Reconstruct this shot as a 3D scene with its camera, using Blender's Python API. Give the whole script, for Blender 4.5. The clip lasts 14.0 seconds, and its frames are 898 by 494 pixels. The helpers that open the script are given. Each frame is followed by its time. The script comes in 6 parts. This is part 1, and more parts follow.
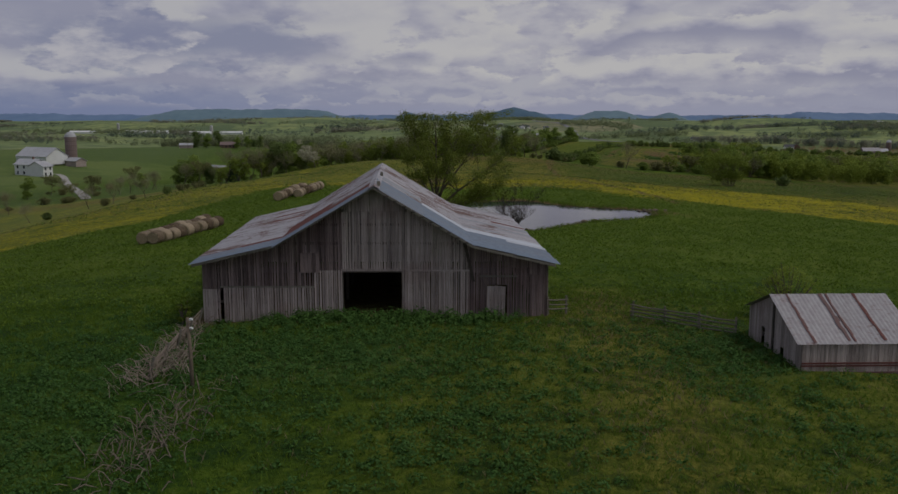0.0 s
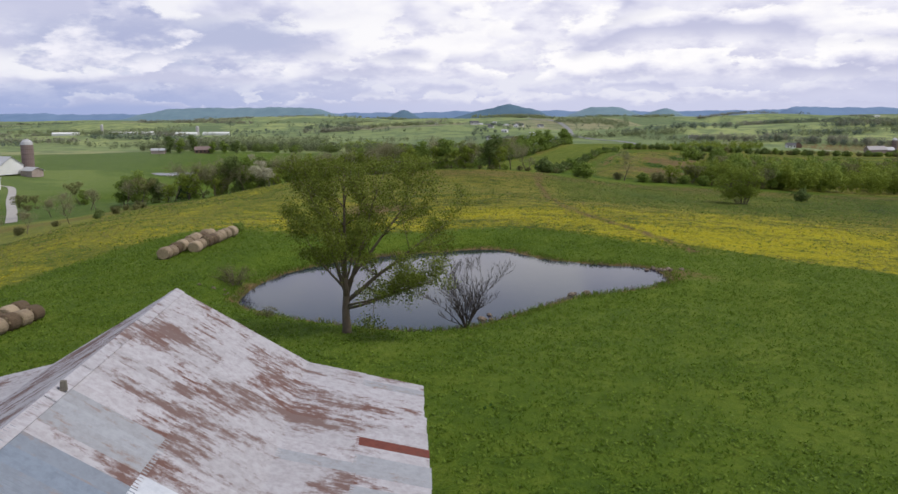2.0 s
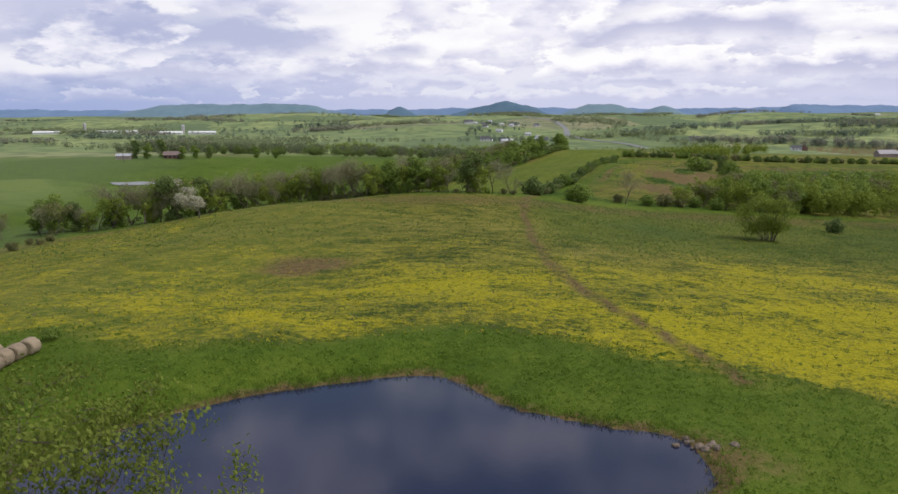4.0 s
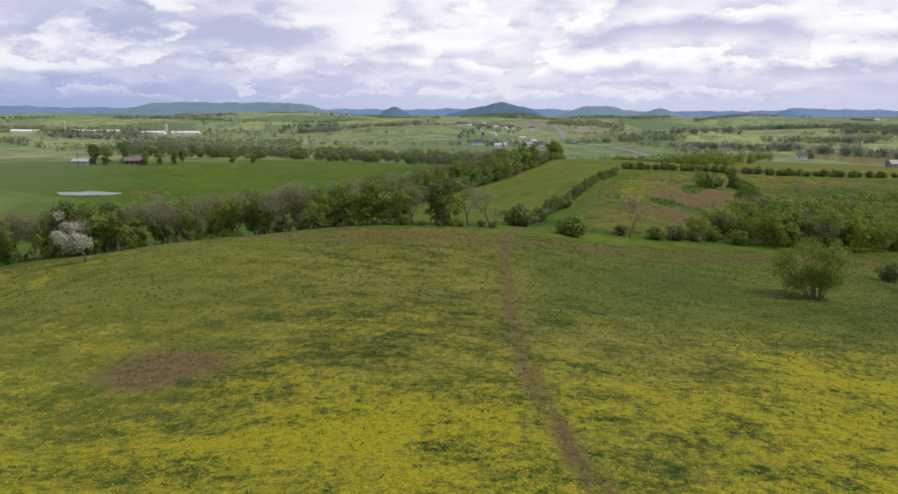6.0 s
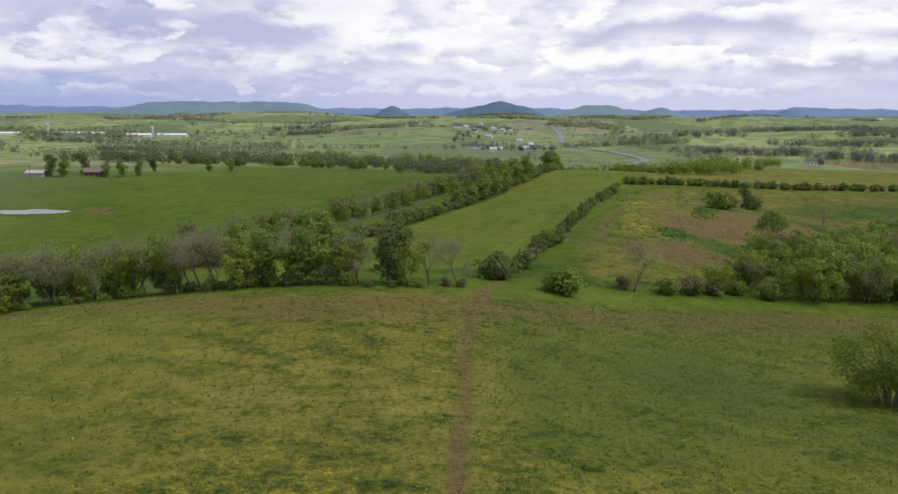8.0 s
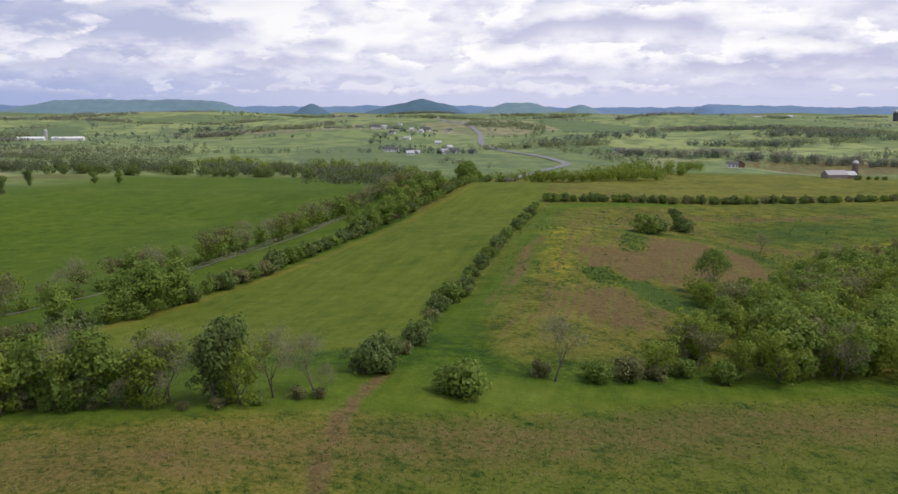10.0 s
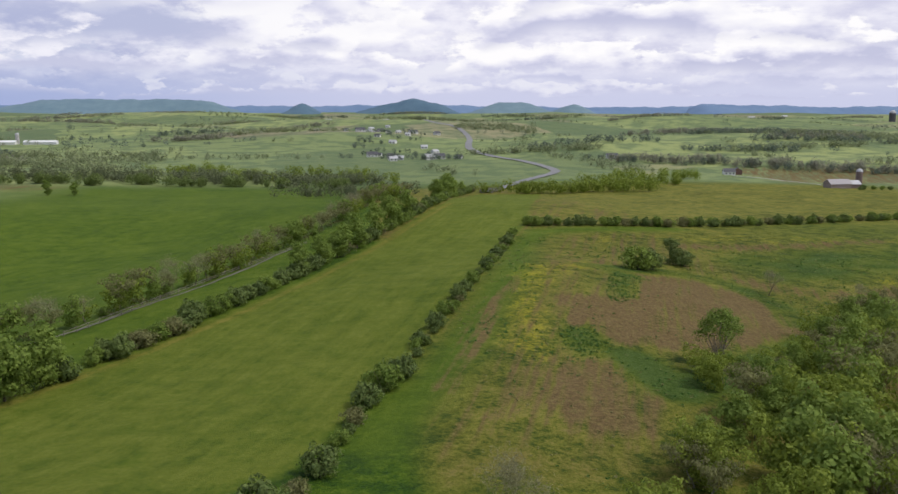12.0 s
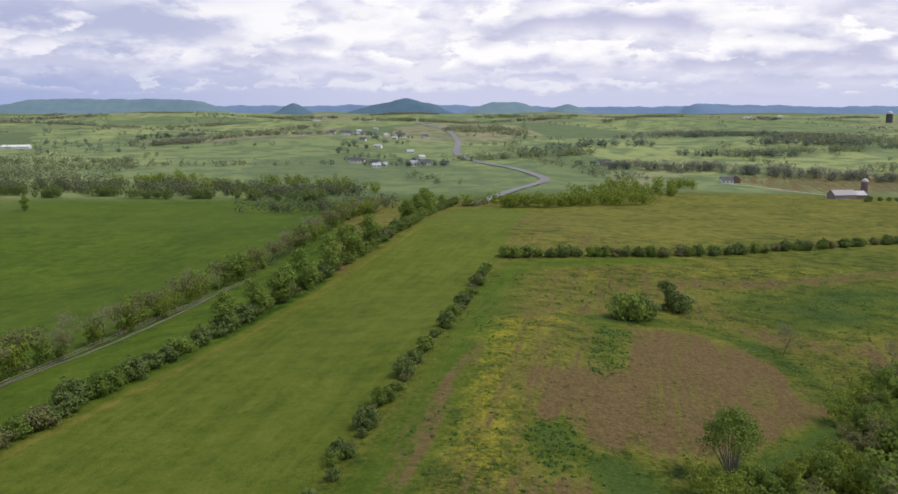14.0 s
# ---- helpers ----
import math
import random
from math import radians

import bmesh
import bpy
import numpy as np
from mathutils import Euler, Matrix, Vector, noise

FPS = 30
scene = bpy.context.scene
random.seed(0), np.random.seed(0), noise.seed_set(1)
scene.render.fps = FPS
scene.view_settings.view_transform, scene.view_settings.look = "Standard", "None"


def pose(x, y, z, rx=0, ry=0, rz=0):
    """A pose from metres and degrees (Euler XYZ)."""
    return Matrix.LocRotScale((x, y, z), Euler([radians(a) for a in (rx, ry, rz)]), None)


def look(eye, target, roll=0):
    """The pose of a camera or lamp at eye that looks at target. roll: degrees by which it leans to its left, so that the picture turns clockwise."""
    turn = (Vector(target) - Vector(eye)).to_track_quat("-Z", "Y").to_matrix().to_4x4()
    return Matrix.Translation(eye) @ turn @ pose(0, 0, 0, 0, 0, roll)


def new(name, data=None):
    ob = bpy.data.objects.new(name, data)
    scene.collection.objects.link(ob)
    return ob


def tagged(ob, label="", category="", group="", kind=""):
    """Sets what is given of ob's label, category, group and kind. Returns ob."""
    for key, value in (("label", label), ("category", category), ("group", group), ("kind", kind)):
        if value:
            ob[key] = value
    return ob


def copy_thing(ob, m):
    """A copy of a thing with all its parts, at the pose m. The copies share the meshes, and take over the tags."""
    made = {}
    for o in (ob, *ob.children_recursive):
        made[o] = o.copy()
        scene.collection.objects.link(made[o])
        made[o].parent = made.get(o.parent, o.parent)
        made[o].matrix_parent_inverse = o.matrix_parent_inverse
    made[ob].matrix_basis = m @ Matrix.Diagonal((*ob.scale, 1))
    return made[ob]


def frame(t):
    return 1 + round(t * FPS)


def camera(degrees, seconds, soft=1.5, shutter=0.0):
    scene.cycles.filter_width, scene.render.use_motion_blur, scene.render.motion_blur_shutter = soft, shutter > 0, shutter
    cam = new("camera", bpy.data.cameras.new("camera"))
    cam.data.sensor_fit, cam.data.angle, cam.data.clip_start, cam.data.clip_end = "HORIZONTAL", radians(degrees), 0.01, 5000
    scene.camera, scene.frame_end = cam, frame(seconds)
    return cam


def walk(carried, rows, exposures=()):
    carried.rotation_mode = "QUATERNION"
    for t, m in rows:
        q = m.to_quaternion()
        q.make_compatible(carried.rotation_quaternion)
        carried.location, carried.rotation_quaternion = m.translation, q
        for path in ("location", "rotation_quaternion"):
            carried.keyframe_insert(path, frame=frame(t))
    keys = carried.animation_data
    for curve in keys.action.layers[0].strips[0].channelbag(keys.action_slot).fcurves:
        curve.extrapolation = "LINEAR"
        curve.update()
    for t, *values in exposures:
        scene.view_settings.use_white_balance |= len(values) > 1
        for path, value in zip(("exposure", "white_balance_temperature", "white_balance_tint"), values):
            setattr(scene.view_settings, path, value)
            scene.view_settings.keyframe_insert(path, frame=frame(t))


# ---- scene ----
cam = camera(56.0, 14.0)
PATH = [
    (0, (-27.153, 16.141, 11.733), (-27.152, 18.117, 11.422), 0.0),
    (0.5, (-25.482, 23.777, 12.307), (-25.476, 25.752, 11.994), -0.1),
    (1, (-23.938, 31.973, 13.174), (-23.931, 33.948, 12.858), -0.1),
    (1.5, (-22.563, 41.0, 14.032), (-22.555, 42.975, 13.714), -0.3),
    (2, (-21.001, 49.862, 15.254), (-20.992, 51.837, 14.935), -0.4),
    (2.5, (-19.527, 59.4, 16.419), (-19.516, 61.374, 16.099), -0.4),
    (3, (-17.72, 69.308, 17.685), (-17.71, 71.281, 17.361), -0.5),
    (3.2, (-16.85, 73.418, 18.291), (-16.839, 75.391, 17.963), -0.5),
    (5.3, (-9.429, 119.081, 21.162), (-9.406, 121.054, 20.834), 0.2),
    (5.5, (-8.745, 123.432, 21.509), (-8.72, 125.405, 21.183), 0.2),
    (6, (-6.575, 134.077, 22.514), (-6.549, 136.05, 22.186), 0.3),
    (6.5, (-4.589, 144.363, 23.725), (-4.563, 146.336, 23.397), 0.3),
    (7, (-2.479, 154.381, 25.156), (-2.452, 156.353, 24.825), 0.3),
    (7.5, (-0.41, 165.153, 26.105), (-0.383, 167.126, 25.775), 0.3),
    (8, (1.581, 175.416, 27.373), (1.607, 177.388, 27.041), 0.3),
    (8.5, (3.464, 185.751, 28.451), (3.52, 187.722, 28.118), 0.3),
    (9, (5.512, 197.079, 29.26), (5.636, 199.048, 28.927), 0.3),
    (9.2, (6.616, 200.969, 29.879), (6.767, 202.935, 29.545), 0.2),
    (11.3, (19.925, 242.205, 36.456), (20.144, 244.163, 36.112), 0.2),
    (11.5, (21.368, 246.004, 36.47), (21.586, 247.963, 36.129), 0.2),
    (12, (24.974, 255.458, 38.122), (25.191, 257.417, 37.78), 0.2),
    (12.5, (28.238, 264.896, 39.494), (28.459, 266.854, 39.151), 0.2),
    (13, (32.044, 275.333, 40.607), (32.264, 277.291, 40.264), 0.2),
    (13.5, (35.433, 284.853, 41.888), (35.659, 286.81, 41.544), 0.2),
    (14, (38.778, 293.688, 43.645), (39.007, 295.645, 43.3), 0.2),
]
walk(cam, [(t, look(eye, target, roll)) for t, eye, target, roll in PATH], [(0, -1.2), (0.1, -0.85), (0.2, -0.45), (0.3, -0.12), (0.4, 0), (14, 0)])

# ---- world and light ----
world = bpy.data.worlds.new("sky")
scene.world = world
world.use_nodes = True
SUN_EL, SUN_ROT = radians(57), radians(105)


class Nodes:
    """Small helper that adds and links shader nodes."""

    def __init__(self, tree):
        self.tree = tree
        tree.nodes.clear()

    def add(self, kind, props=None, **links):
        n, p = self.tree.nodes.new(kind), props or {}
        if "operation" in p:
            n.operation, n.use_clamp = p["operation"], p["use_clamp"]
        if "interpolation_type" in p:
            n.interpolation_type = p["interpolation_type"]
        if "data_type" in p:
            n.data_type, n.blend_type = p["data_type"], p["blend_type"]
        if "attribute_name" in p:
            n.attribute_name = p["attribute_name"]
        if "feature" in p:
            n.feature = p["feature"]
        for key, value in links.items():
            slot = n.inputs[int(key[1:])] if key[0] == "i" and key[1:].isdigit() else n.inputs[key.replace("_", " ")]
            self.put(slot, value)
        return n

    def put(self, slot, value):
        if isinstance(value, bpy.types.NodeSocket):
            self.tree.links.new(value, slot)
        elif isinstance(value, bpy.types.Node):
            self.tree.links.new(value.outputs[0], slot)
        else:
            slot.default_value = value

    def math(self, op, a, b=0.0, c=0.0, clamp=False):
        n = self.add("ShaderNodeMath", {"operation": op, "use_clamp": clamp}, i0=a, i1=b, i2=c)
        return n.outputs[0]

    def noise(self, vec, scale, detail=4.0, rough=0.55, stretch=None):
        if stretch:
            m = self.add("ShaderNodeMapping", None, Vector=vec, Scale=stretch)
            vec = m.outputs[0]
        n = self.add("ShaderNodeTexNoise", None, Vector=vec, Scale=scale, Detail=detail, Roughness=rough)
        return n.outputs["Fac"]

    def ramp(self, fac, stops):
        n = self.add("ShaderNodeValToRGB", None, Fac=fac)
        e = n.color_ramp.elements
        while len(e) < len(stops):
            e.new(0.5)
        for el, (p, c) in zip(e, stops):
            el.position = p
            el.color = (*c, 1) if not isinstance(c, float) else (c, c, c, 1)
        return n.outputs["Color"]

    def step(self, fac, lo, hi):
        return self.add("ShaderNodeMapRange", {"interpolation_type": "SMOOTHSTEP"}, Value=fac, i1=lo, i2=hi).outputs[0]

    def mix(self, fac, a, b, blend="MIX"):
        n = self.add("ShaderNodeMix", {"data_type": "RGBA", "blend_type": blend})
        for slot, value in ((n.inputs[0], fac), (n.inputs[6], a), (n.inputs[7], b)):
            self.put(slot, (*value, 1) if isinstance(value, tuple) and len(value) == 3 else value)
        return n.outputs[2]


def build_sky():
    """Rows of fair-weather cumulus over a hazy horizon, broken by blue higher up."""
    s = Nodes(world.node_tree)
    way = s.add("ShaderNodeTexCoord").outputs["Generated"]
    sep = s.add("ShaderNodeSeparateXYZ", None, Vector=way)
    height = s.math("MAXIMUM", sep.outputs[2], 0.0)
    across = sep.outputs[0]
    left = s.math("SUBTRACT", 1.0, s.step(across, -0.45, 0.12))
    at = s.add("ShaderNodeCombineXYZ", None, X=across, Y=s.math("MULTIPLY", height, 2.4), Z=2.3).outputs[0]
    broad = s.noise(at, 4.2, 3.0, 0.5)
    puffs = s.noise(at, 15.0, 7.0, 0.60)
    under = s.mix(left, (0.66, 0.66, 0.82), (0.42, 0.46, 0.68))
    low = s.step(height, 0.0, 0.055)
    hazy = s.mix(left, (0.60, 0.62, 0.81), (0.36, 0.43, 0.69))
    def patch_of_sky(x, y, wide, tall):
        px = s.math("DIVIDE", s.math("ADD", s.math("SUBTRACT", across, x), s.math("MULTIPLY", s.math("SUBTRACT", puffs, 0.5), 0.22)), wide)
        py = s.math("DIVIDE", s.math("ADD", s.math("SUBTRACT", height, y), s.math("MULTIPLY", s.math("SUBTRACT", broad, 0.5), 0.05)), tall)
        return s.math("SUBTRACT", 1.0, s.step(s.math("ADD", s.math("MULTIPLY", px, px), s.math("MULTIPLY", py, py)), 0.25, 1.3))

    gloom, sunny = patch_of_sky(-0.30, 0.076, 0.15, 0.030), patch_of_sky(-0.08, 0.092, 0.16, 0.045)
    colour = s.mix(low, hazy, s.mix(s.step(puffs, 0.36, 0.66), under, (0.90, 0.89, 0.97)))
    for base, tall, wide, seed in ((0.008, 0.014, 20.0, 3.1), (0.022, 0.022, 13.0, 8.7), (0.042, 0.034, 9.0, 5.2), (0.070, 0.050, 6.4, 11.9), (0.108, 0.075, 4.6, 17.4), (0.170, 0.11, 2.8, 27.3)):
        here = s.add("ShaderNodeCombineXYZ", None, X=across, Y=s.math("MULTIPLY", height, 2.1), Z=seed).outputs[0]
        lump = s.noise(here, wide, 9.0, 0.60)
        wave = s.math("MULTIPLY", s.math("SUBTRACT", s.noise(here, wide * 0.5, 2.0, 0.5), 0.5), tall * 2.2)
        rise = s.math("DIVIDE", s.math("SUBTRACT", s.math("SUBTRACT", height, base), wave), tall)
        body = s.math("SUBTRACT", lump, s.math("MULTIPLY", s.math("MAXIMUM", rise, 0.0), 0.13))
        mask = s.math("MULTIPLY", s.step(body, 0.40, 0.45), s.step(rise, -0.30, 0.22))
        fine = s.noise(here, wide * 2.3, 4.0, 0.52)
        bright = s.math("ADD", s.math("MULTIPLY_ADD", rise, 0.70, 0.14), s.math("ADD", s.math("MULTIPLY", s.math("SUBTRACT", fine, 0.5), 1.5), s.math("MULTIPLY", s.math("SUBTRACT", broad, 0.5), 1.3)))
        bright = s.math("SUBTRACT", bright, s.math("MULTIPLY", left, 0.20))
        bright = s.math("ADD", bright, s.math("SUBTRACT", s.math("MULTIPLY", sunny, 0.20), s.math("MULTIPLY", gloom, 0.30)))
        lit = s.ramp(bright, [(0.0, (0.56, 0.57, 0.75)), (0.14, (0.70, 0.70, 0.85)), (0.30, (0.90, 0.89, 0.96)), (0.46, (1.0, 0.985, 1.0))])
        lit = s.mix(s.math("MULTIPLY", left, 0.30), lit, (0.60, 0.64, 0.82))
        if base < 0.03:
            lit = s.mix(0.5, lit, hazy)
        lit = s.mix(s.math("MULTIPLY", gloom, 0.55), lit, (0.42, 0.47, 0.68))
        colour = s.mix(mask, colour, lit)
    sky = s.add("ShaderNodeTexSky")
    sky.sky_type, sky.sun_disc, sky.sun_elevation, sky.sun_rotation = "NISHITA", False, SUN_EL, SUN_ROT
    sky.air_density, sky.dust_density = 1.3, 1.5
    gaps = s.math("MULTIPLY", s.step(height, 0.15, 0.30), s.math("SUBTRACT", 1.0, s.step(s.noise(at, 2.6, 6.0, 0.6), 0.44, 0.58)))
    blue = s.add("ShaderNodeBackground", None, Color=sky.outputs[0], Strength=0.10)
    cloud = s.add("ShaderNodeBackground", None, Color=colour, Strength=1.0)
    both = s.add("ShaderNodeMixShader", None, i0=gaps, i1=cloud, i2=blue)
    s.add("ShaderNodeOutputWorld", None, Surface=both)


build_sky()
sun = new("sun", bpy.data.lights.new("sun", "SUN"))
sun.data.energy, sun.data.angle, sun.data.color = 2.3, radians(20), (1.0, 0.95, 0.88)
sun.rotation_euler = (radians(90) - SUN_EL, 0, radians(180) - SUN_ROT)


# ---- the lie of the land ----
# soft swells: x, y, radius, height over the plain at -26
SWELLS = [
    (0, 200, 400, 16.34), (-50, 50, 80, 5.46), (40, 610, 160, 11.55), (-50, 200, 80, 10.45),
    (-16, 314, 28, 0.50), (40, -110, 160, 12.27), (50, 440, 45, 3.44), (-200, 700, 80, 4.77),
    (-200, 200, 80, -7.66), (-100, 500, 80, -2.99), (220, 340, 160, -3.56), (-50, 600, 80, -9.44),
    (-200, 350, 80, -3.47), (490, 970, 160, -6.19), (-10, 320, 45, 6.78), (50, 380, 45, 4.03),
    (310, 610, 160, 3.68), (-38, 204, 28, -4.90), (40, 970, 160, -7.11), (-16, 138, 28, -2.72),
    (0, 100, 80, 3.32), (-60, 292, 28, 3.23), (-410, 610, 160, 2.02), (-150, 200, 80, -4.86),
    (-50, -200, 160, 10.08), (-150, 500, 80, -9.82), (-320, 610, 160, 8.51), (80, 470, 45, 4.72),
    (150, 450, 80, -3.08), (50, 182, 28, 1.62), (100, 650, 80, 3.08),
]
# rises of the far country: x, y, radius across, radius deep, height
FAR_RISES = [
    (309, 1350, 125, 110, 17), (600, 1420, 210, 150, 16), (5, 1560, 190, 160, 19), (-330, 1740, 230, 150, 19), (-640, 1500, 200, 170, 8), (220, 1750, 150, 130, 12),
    (450, 1900, 260, 130, 17), (-120, 2150, 330, 150, 18), (850, 1750, 250, 170, 18), (-620, 2150, 300, 170, 20), (350, 2450, 350, 170, 18), (900, 2350, 330, 170, 19),
    (-350, 2700, 380, 190, 16), (60, 3000, 420, 190, 16), (750, 3050, 420, 200, 17), (-950, 2900, 420, 230, 18), (1400, 2700, 380, 230, 17), (480, 1120, 150, 60, 6), (-20, 1130, 230, 70, 3),
]
POND = [(-40.5, 129), (-41, 136), (-38.2, 146), (-30.6, 154.2), (-22.5, 158), (-16, 160), (-12.5, 158), (-9, 152.4), (-3, 148.4), (2.4, 145.5), (2.6, 138.2),
        (-3.2, 133.8), (-8, 131.4), (-12.8, 126.3), (-17.7, 121.2), (-21.9, 118.6), (-27, 119.6), (-35, 123.8)]
WATER = -2.95


def spline(points, closed=False, n=6):
    pts = [Vector(p) for p in points]
    out, m = [], len(pts)
    for i in range(m if closed else m - 1):
        a, b, c, d = (pts[(i + k) % m] if closed else pts[min(max(i + k, 0), m - 1)] for k in (-1, 0, 1, 2))
        for j in range(n):
            t = j / n
            out.append(0.5 * (2 * b + (c - a) * t + (2 * a - 5 * b + 4 * c - d) * t * t + (3 * b - a - 3 * c + d) * t ** 3))
    if not closed:
        out.append(pts[-1])
    return out


SHORE = np.array([tuple(p) for p in spline(POND, True, 5)])


def away(x, y, line, closed=False):
    """Distance of the places x, y from a line in the plan."""
    x, y, line = np.asarray(x, float), np.asarray(y, float), np.asarray(line, float)
    best = np.full(x.shape, 1e9)
    for i in range(len(line) if closed else len(line) - 1):
        a, b = line[i], line[(i + 1) % len(line)]
        d = b - a
        t = np.clip(((x - a[0]) * d[0] + (y - a[1]) * d[1]) / max(d @ d, 1e-9), 0, 1)
        best = np.minimum(best, np.hypot(x - a[0] - t * d[0], y - a[1] - t * d[1]))
    return best


def inside(x, y, ring):
    x, y = np.asarray(x, float), np.asarray(y, float)
    hit = np.zeros(x.shape, bool)
    for i in range(len(ring)):
        (ax, ay), (bx, by) = ring[i], ring[i - 1]
        if ay != by:
            hit ^= ((ay > y) != (by > y)) & (x < (bx - ax) * (y - ay) / (by - ay) + ax)
    return hit


def smooth(v, lo, hi):
    t = np.clip((np.asarray(v, float) - lo) / (hi - lo), 0, 1)
    return t * t * (3 - 2 * t)


def shore_distance(x, y):
    d = away(x, y, SHORE, True)
    return np.where(inside(x, y, SHORE), -d, d)


def heights(x, y):
    """Ground height over the plan, for arrays."""
    x, y = np.asarray(x, float), np.asarray(y, float)
    z = np.full(x.shape, -26.0)
    for cx, cy, r, h in SWELLS:
        z += h * np.exp(-((x - cx) ** 2 + (y - cy) ** 2) / r ** 2)
    far = smooth(np.hypot(x - 50, y - 300), 800, 1900)
    roll = 9 * np.sin(x / 230 + 1.1) * np.sin(y / 260 + 0.4) + 7 * np.sin(x / 150 + y / 190 + 2) + 3 * np.sin(y / 95 - x / 310) + 2 * np.sin(x / 61 + 1) * np.sin(y / 73)
    z += far * (roll - 1) * (1.0 - 0.45 * smooth(y, 3000, 4000))
    away_off = y > 800
    if away_off.any():
        fx, fy, lift = x[away_off], y[away_off], 0.0
        for cx, cy, rx, ry, h in FAR_RISES:
            lift = lift + h * np.exp(-((fx - cx) / rx) ** 2 - ((fy - cy) / ry) ** 2)
        z[away_off] += lift
    z += 0.10 * np.sin(x / 2.3 + np.sin(y / 3.1)) * np.sin(y / 2.7) + 0.16 * np.sin(x / 7.1 + 2) * np.sin(y / 8.3 + x / 19)
    near = (np.abs(x + 20) < 60) & (np.abs(y - 140) < 60)
    if near.any():
        d = shore_distance(x[near], y[near])
        bank = np.where(d > 0, WATER + 0.03 + 0.10 * d, WATER - np.minimum(1.0, -0.3 * d))
        z[near] = bank + (z[near] - bank) * smooth(d, 0.3, 7)
    return z


def gz(x, y):
    return float(heights(np.array([x]), np.array([y]))[0])


# ---- geometry helpers ----
class Geo:
    """Vertices and faces of one mesh under way."""

    def __init__(self):
        self.v, self.f = [], []

    def box(self, lo, hi, m=None, taper=0.0):
        n = len(self.v)
        cx, cy = (lo[0] + hi[0]) / 2, (lo[1] + hi[1]) / 2
        for z in (lo[2], hi[2]):
            k = 1 - taper if z == hi[2] else 1
            for x, y in ((lo[0], lo[1]), (hi[0], lo[1]), (hi[0], hi[1]), (lo[0], hi[1])):
                p = Vector((cx + (x - cx) * k, cy + (y - cy) * k, z))
                self.v.append(tuple(m @ p if m else p))
        self.f += [tuple(n + i for i in q) for q in ((3, 2, 1, 0), (4, 5, 6, 7), (0, 1, 5, 4), (1, 2, 6, 5), (2, 3, 7, 6), (3, 0, 4, 7))]
        return self

    def hull(self, bottom, top):
        """A solid between two rings of equal length."""
        n, k = len(self.v), len(bottom)
        self.v += [tuple(p) for p in bottom] + [tuple(p) for p in top]
        self.f += [tuple(n + i for i in reversed(range(k))), tuple(n + k + i for i in range(k))]
        self.f += [(n + i, n + (i + 1) % k, n + k + (i + 1) % k, n + k + i) for i in range(k)]
        return self

    def tube(self, pts, radii, sides=6):
        n = len(self.v)
        pts = [Vector(p) for p in pts]
        for i, (p, r) in enumerate(zip(pts, radii)):
            d = (pts[min(i + 1, len(pts) - 1)] - pts[max(i - 1, 0)]).normalized()
            a = d.orthogonal().normalized()
            b = d.cross(a)
            for k in range(sides):
                w = 2 * math.pi * k / sides
                self.v.append(tuple(p + r * (math.cos(w) * a + math.sin(w) * b)))
        for i in range(len(pts) - 1):
            for k in range(sides):
                q = n + i * sides
                self.f.append((q + k, q + (k + 1) % sides, q + sides + (k + 1) % sides, q + sides + k))
        self.f += [tuple(n + i for i in reversed(range(sides))), tuple(n + (len(pts) - 1) * sides + i for i in range(sides))]
        return self

    def mesh(self, name, material, soft=False):
        me = bpy.data.meshes.new(name)
        me.from_pydata(self.v, [], self.f)
        me.materials.append(material)
        if soft:
            me.polygons.foreach_set("use_smooth", [True] * len(me.polygons))
        me.update()
        return me

    def make(self, name, material, parent=None, label="", soft=False):
        ob = new(name, self.mesh(name, material, soft))
        ob.parent = parent
        return tagged(ob, label)


def thing(name, label, category, m=None, group="", kind=""):
    ob = new(name)
    ob.empty_display_size = 0.3
    if m is not None:
        ob.matrix_basis = m
    return tagged(ob, label, category, group, kind)


def quads_mesh(name, material, corners):
    """A mesh of loose quads from an array (n, 4, 3)."""
    n = len(corners)
    me = bpy.data.meshes.new(name)
    me.vertices.add(4 * n)
    me.vertices.foreach_set("co", corners.astype(np.float32).ravel())
    me.loops.add(4 * n)
    me.loops.foreach_set("vertex_index", np.arange(4 * n, dtype=np.int32))
    me.polygons.add(n)
    me.polygons.foreach_set("loop_start", np.arange(0, 4 * n, 4, dtype=np.int32))
    me.update(calc_edges=True)
    me.materials.append(material)
    return me


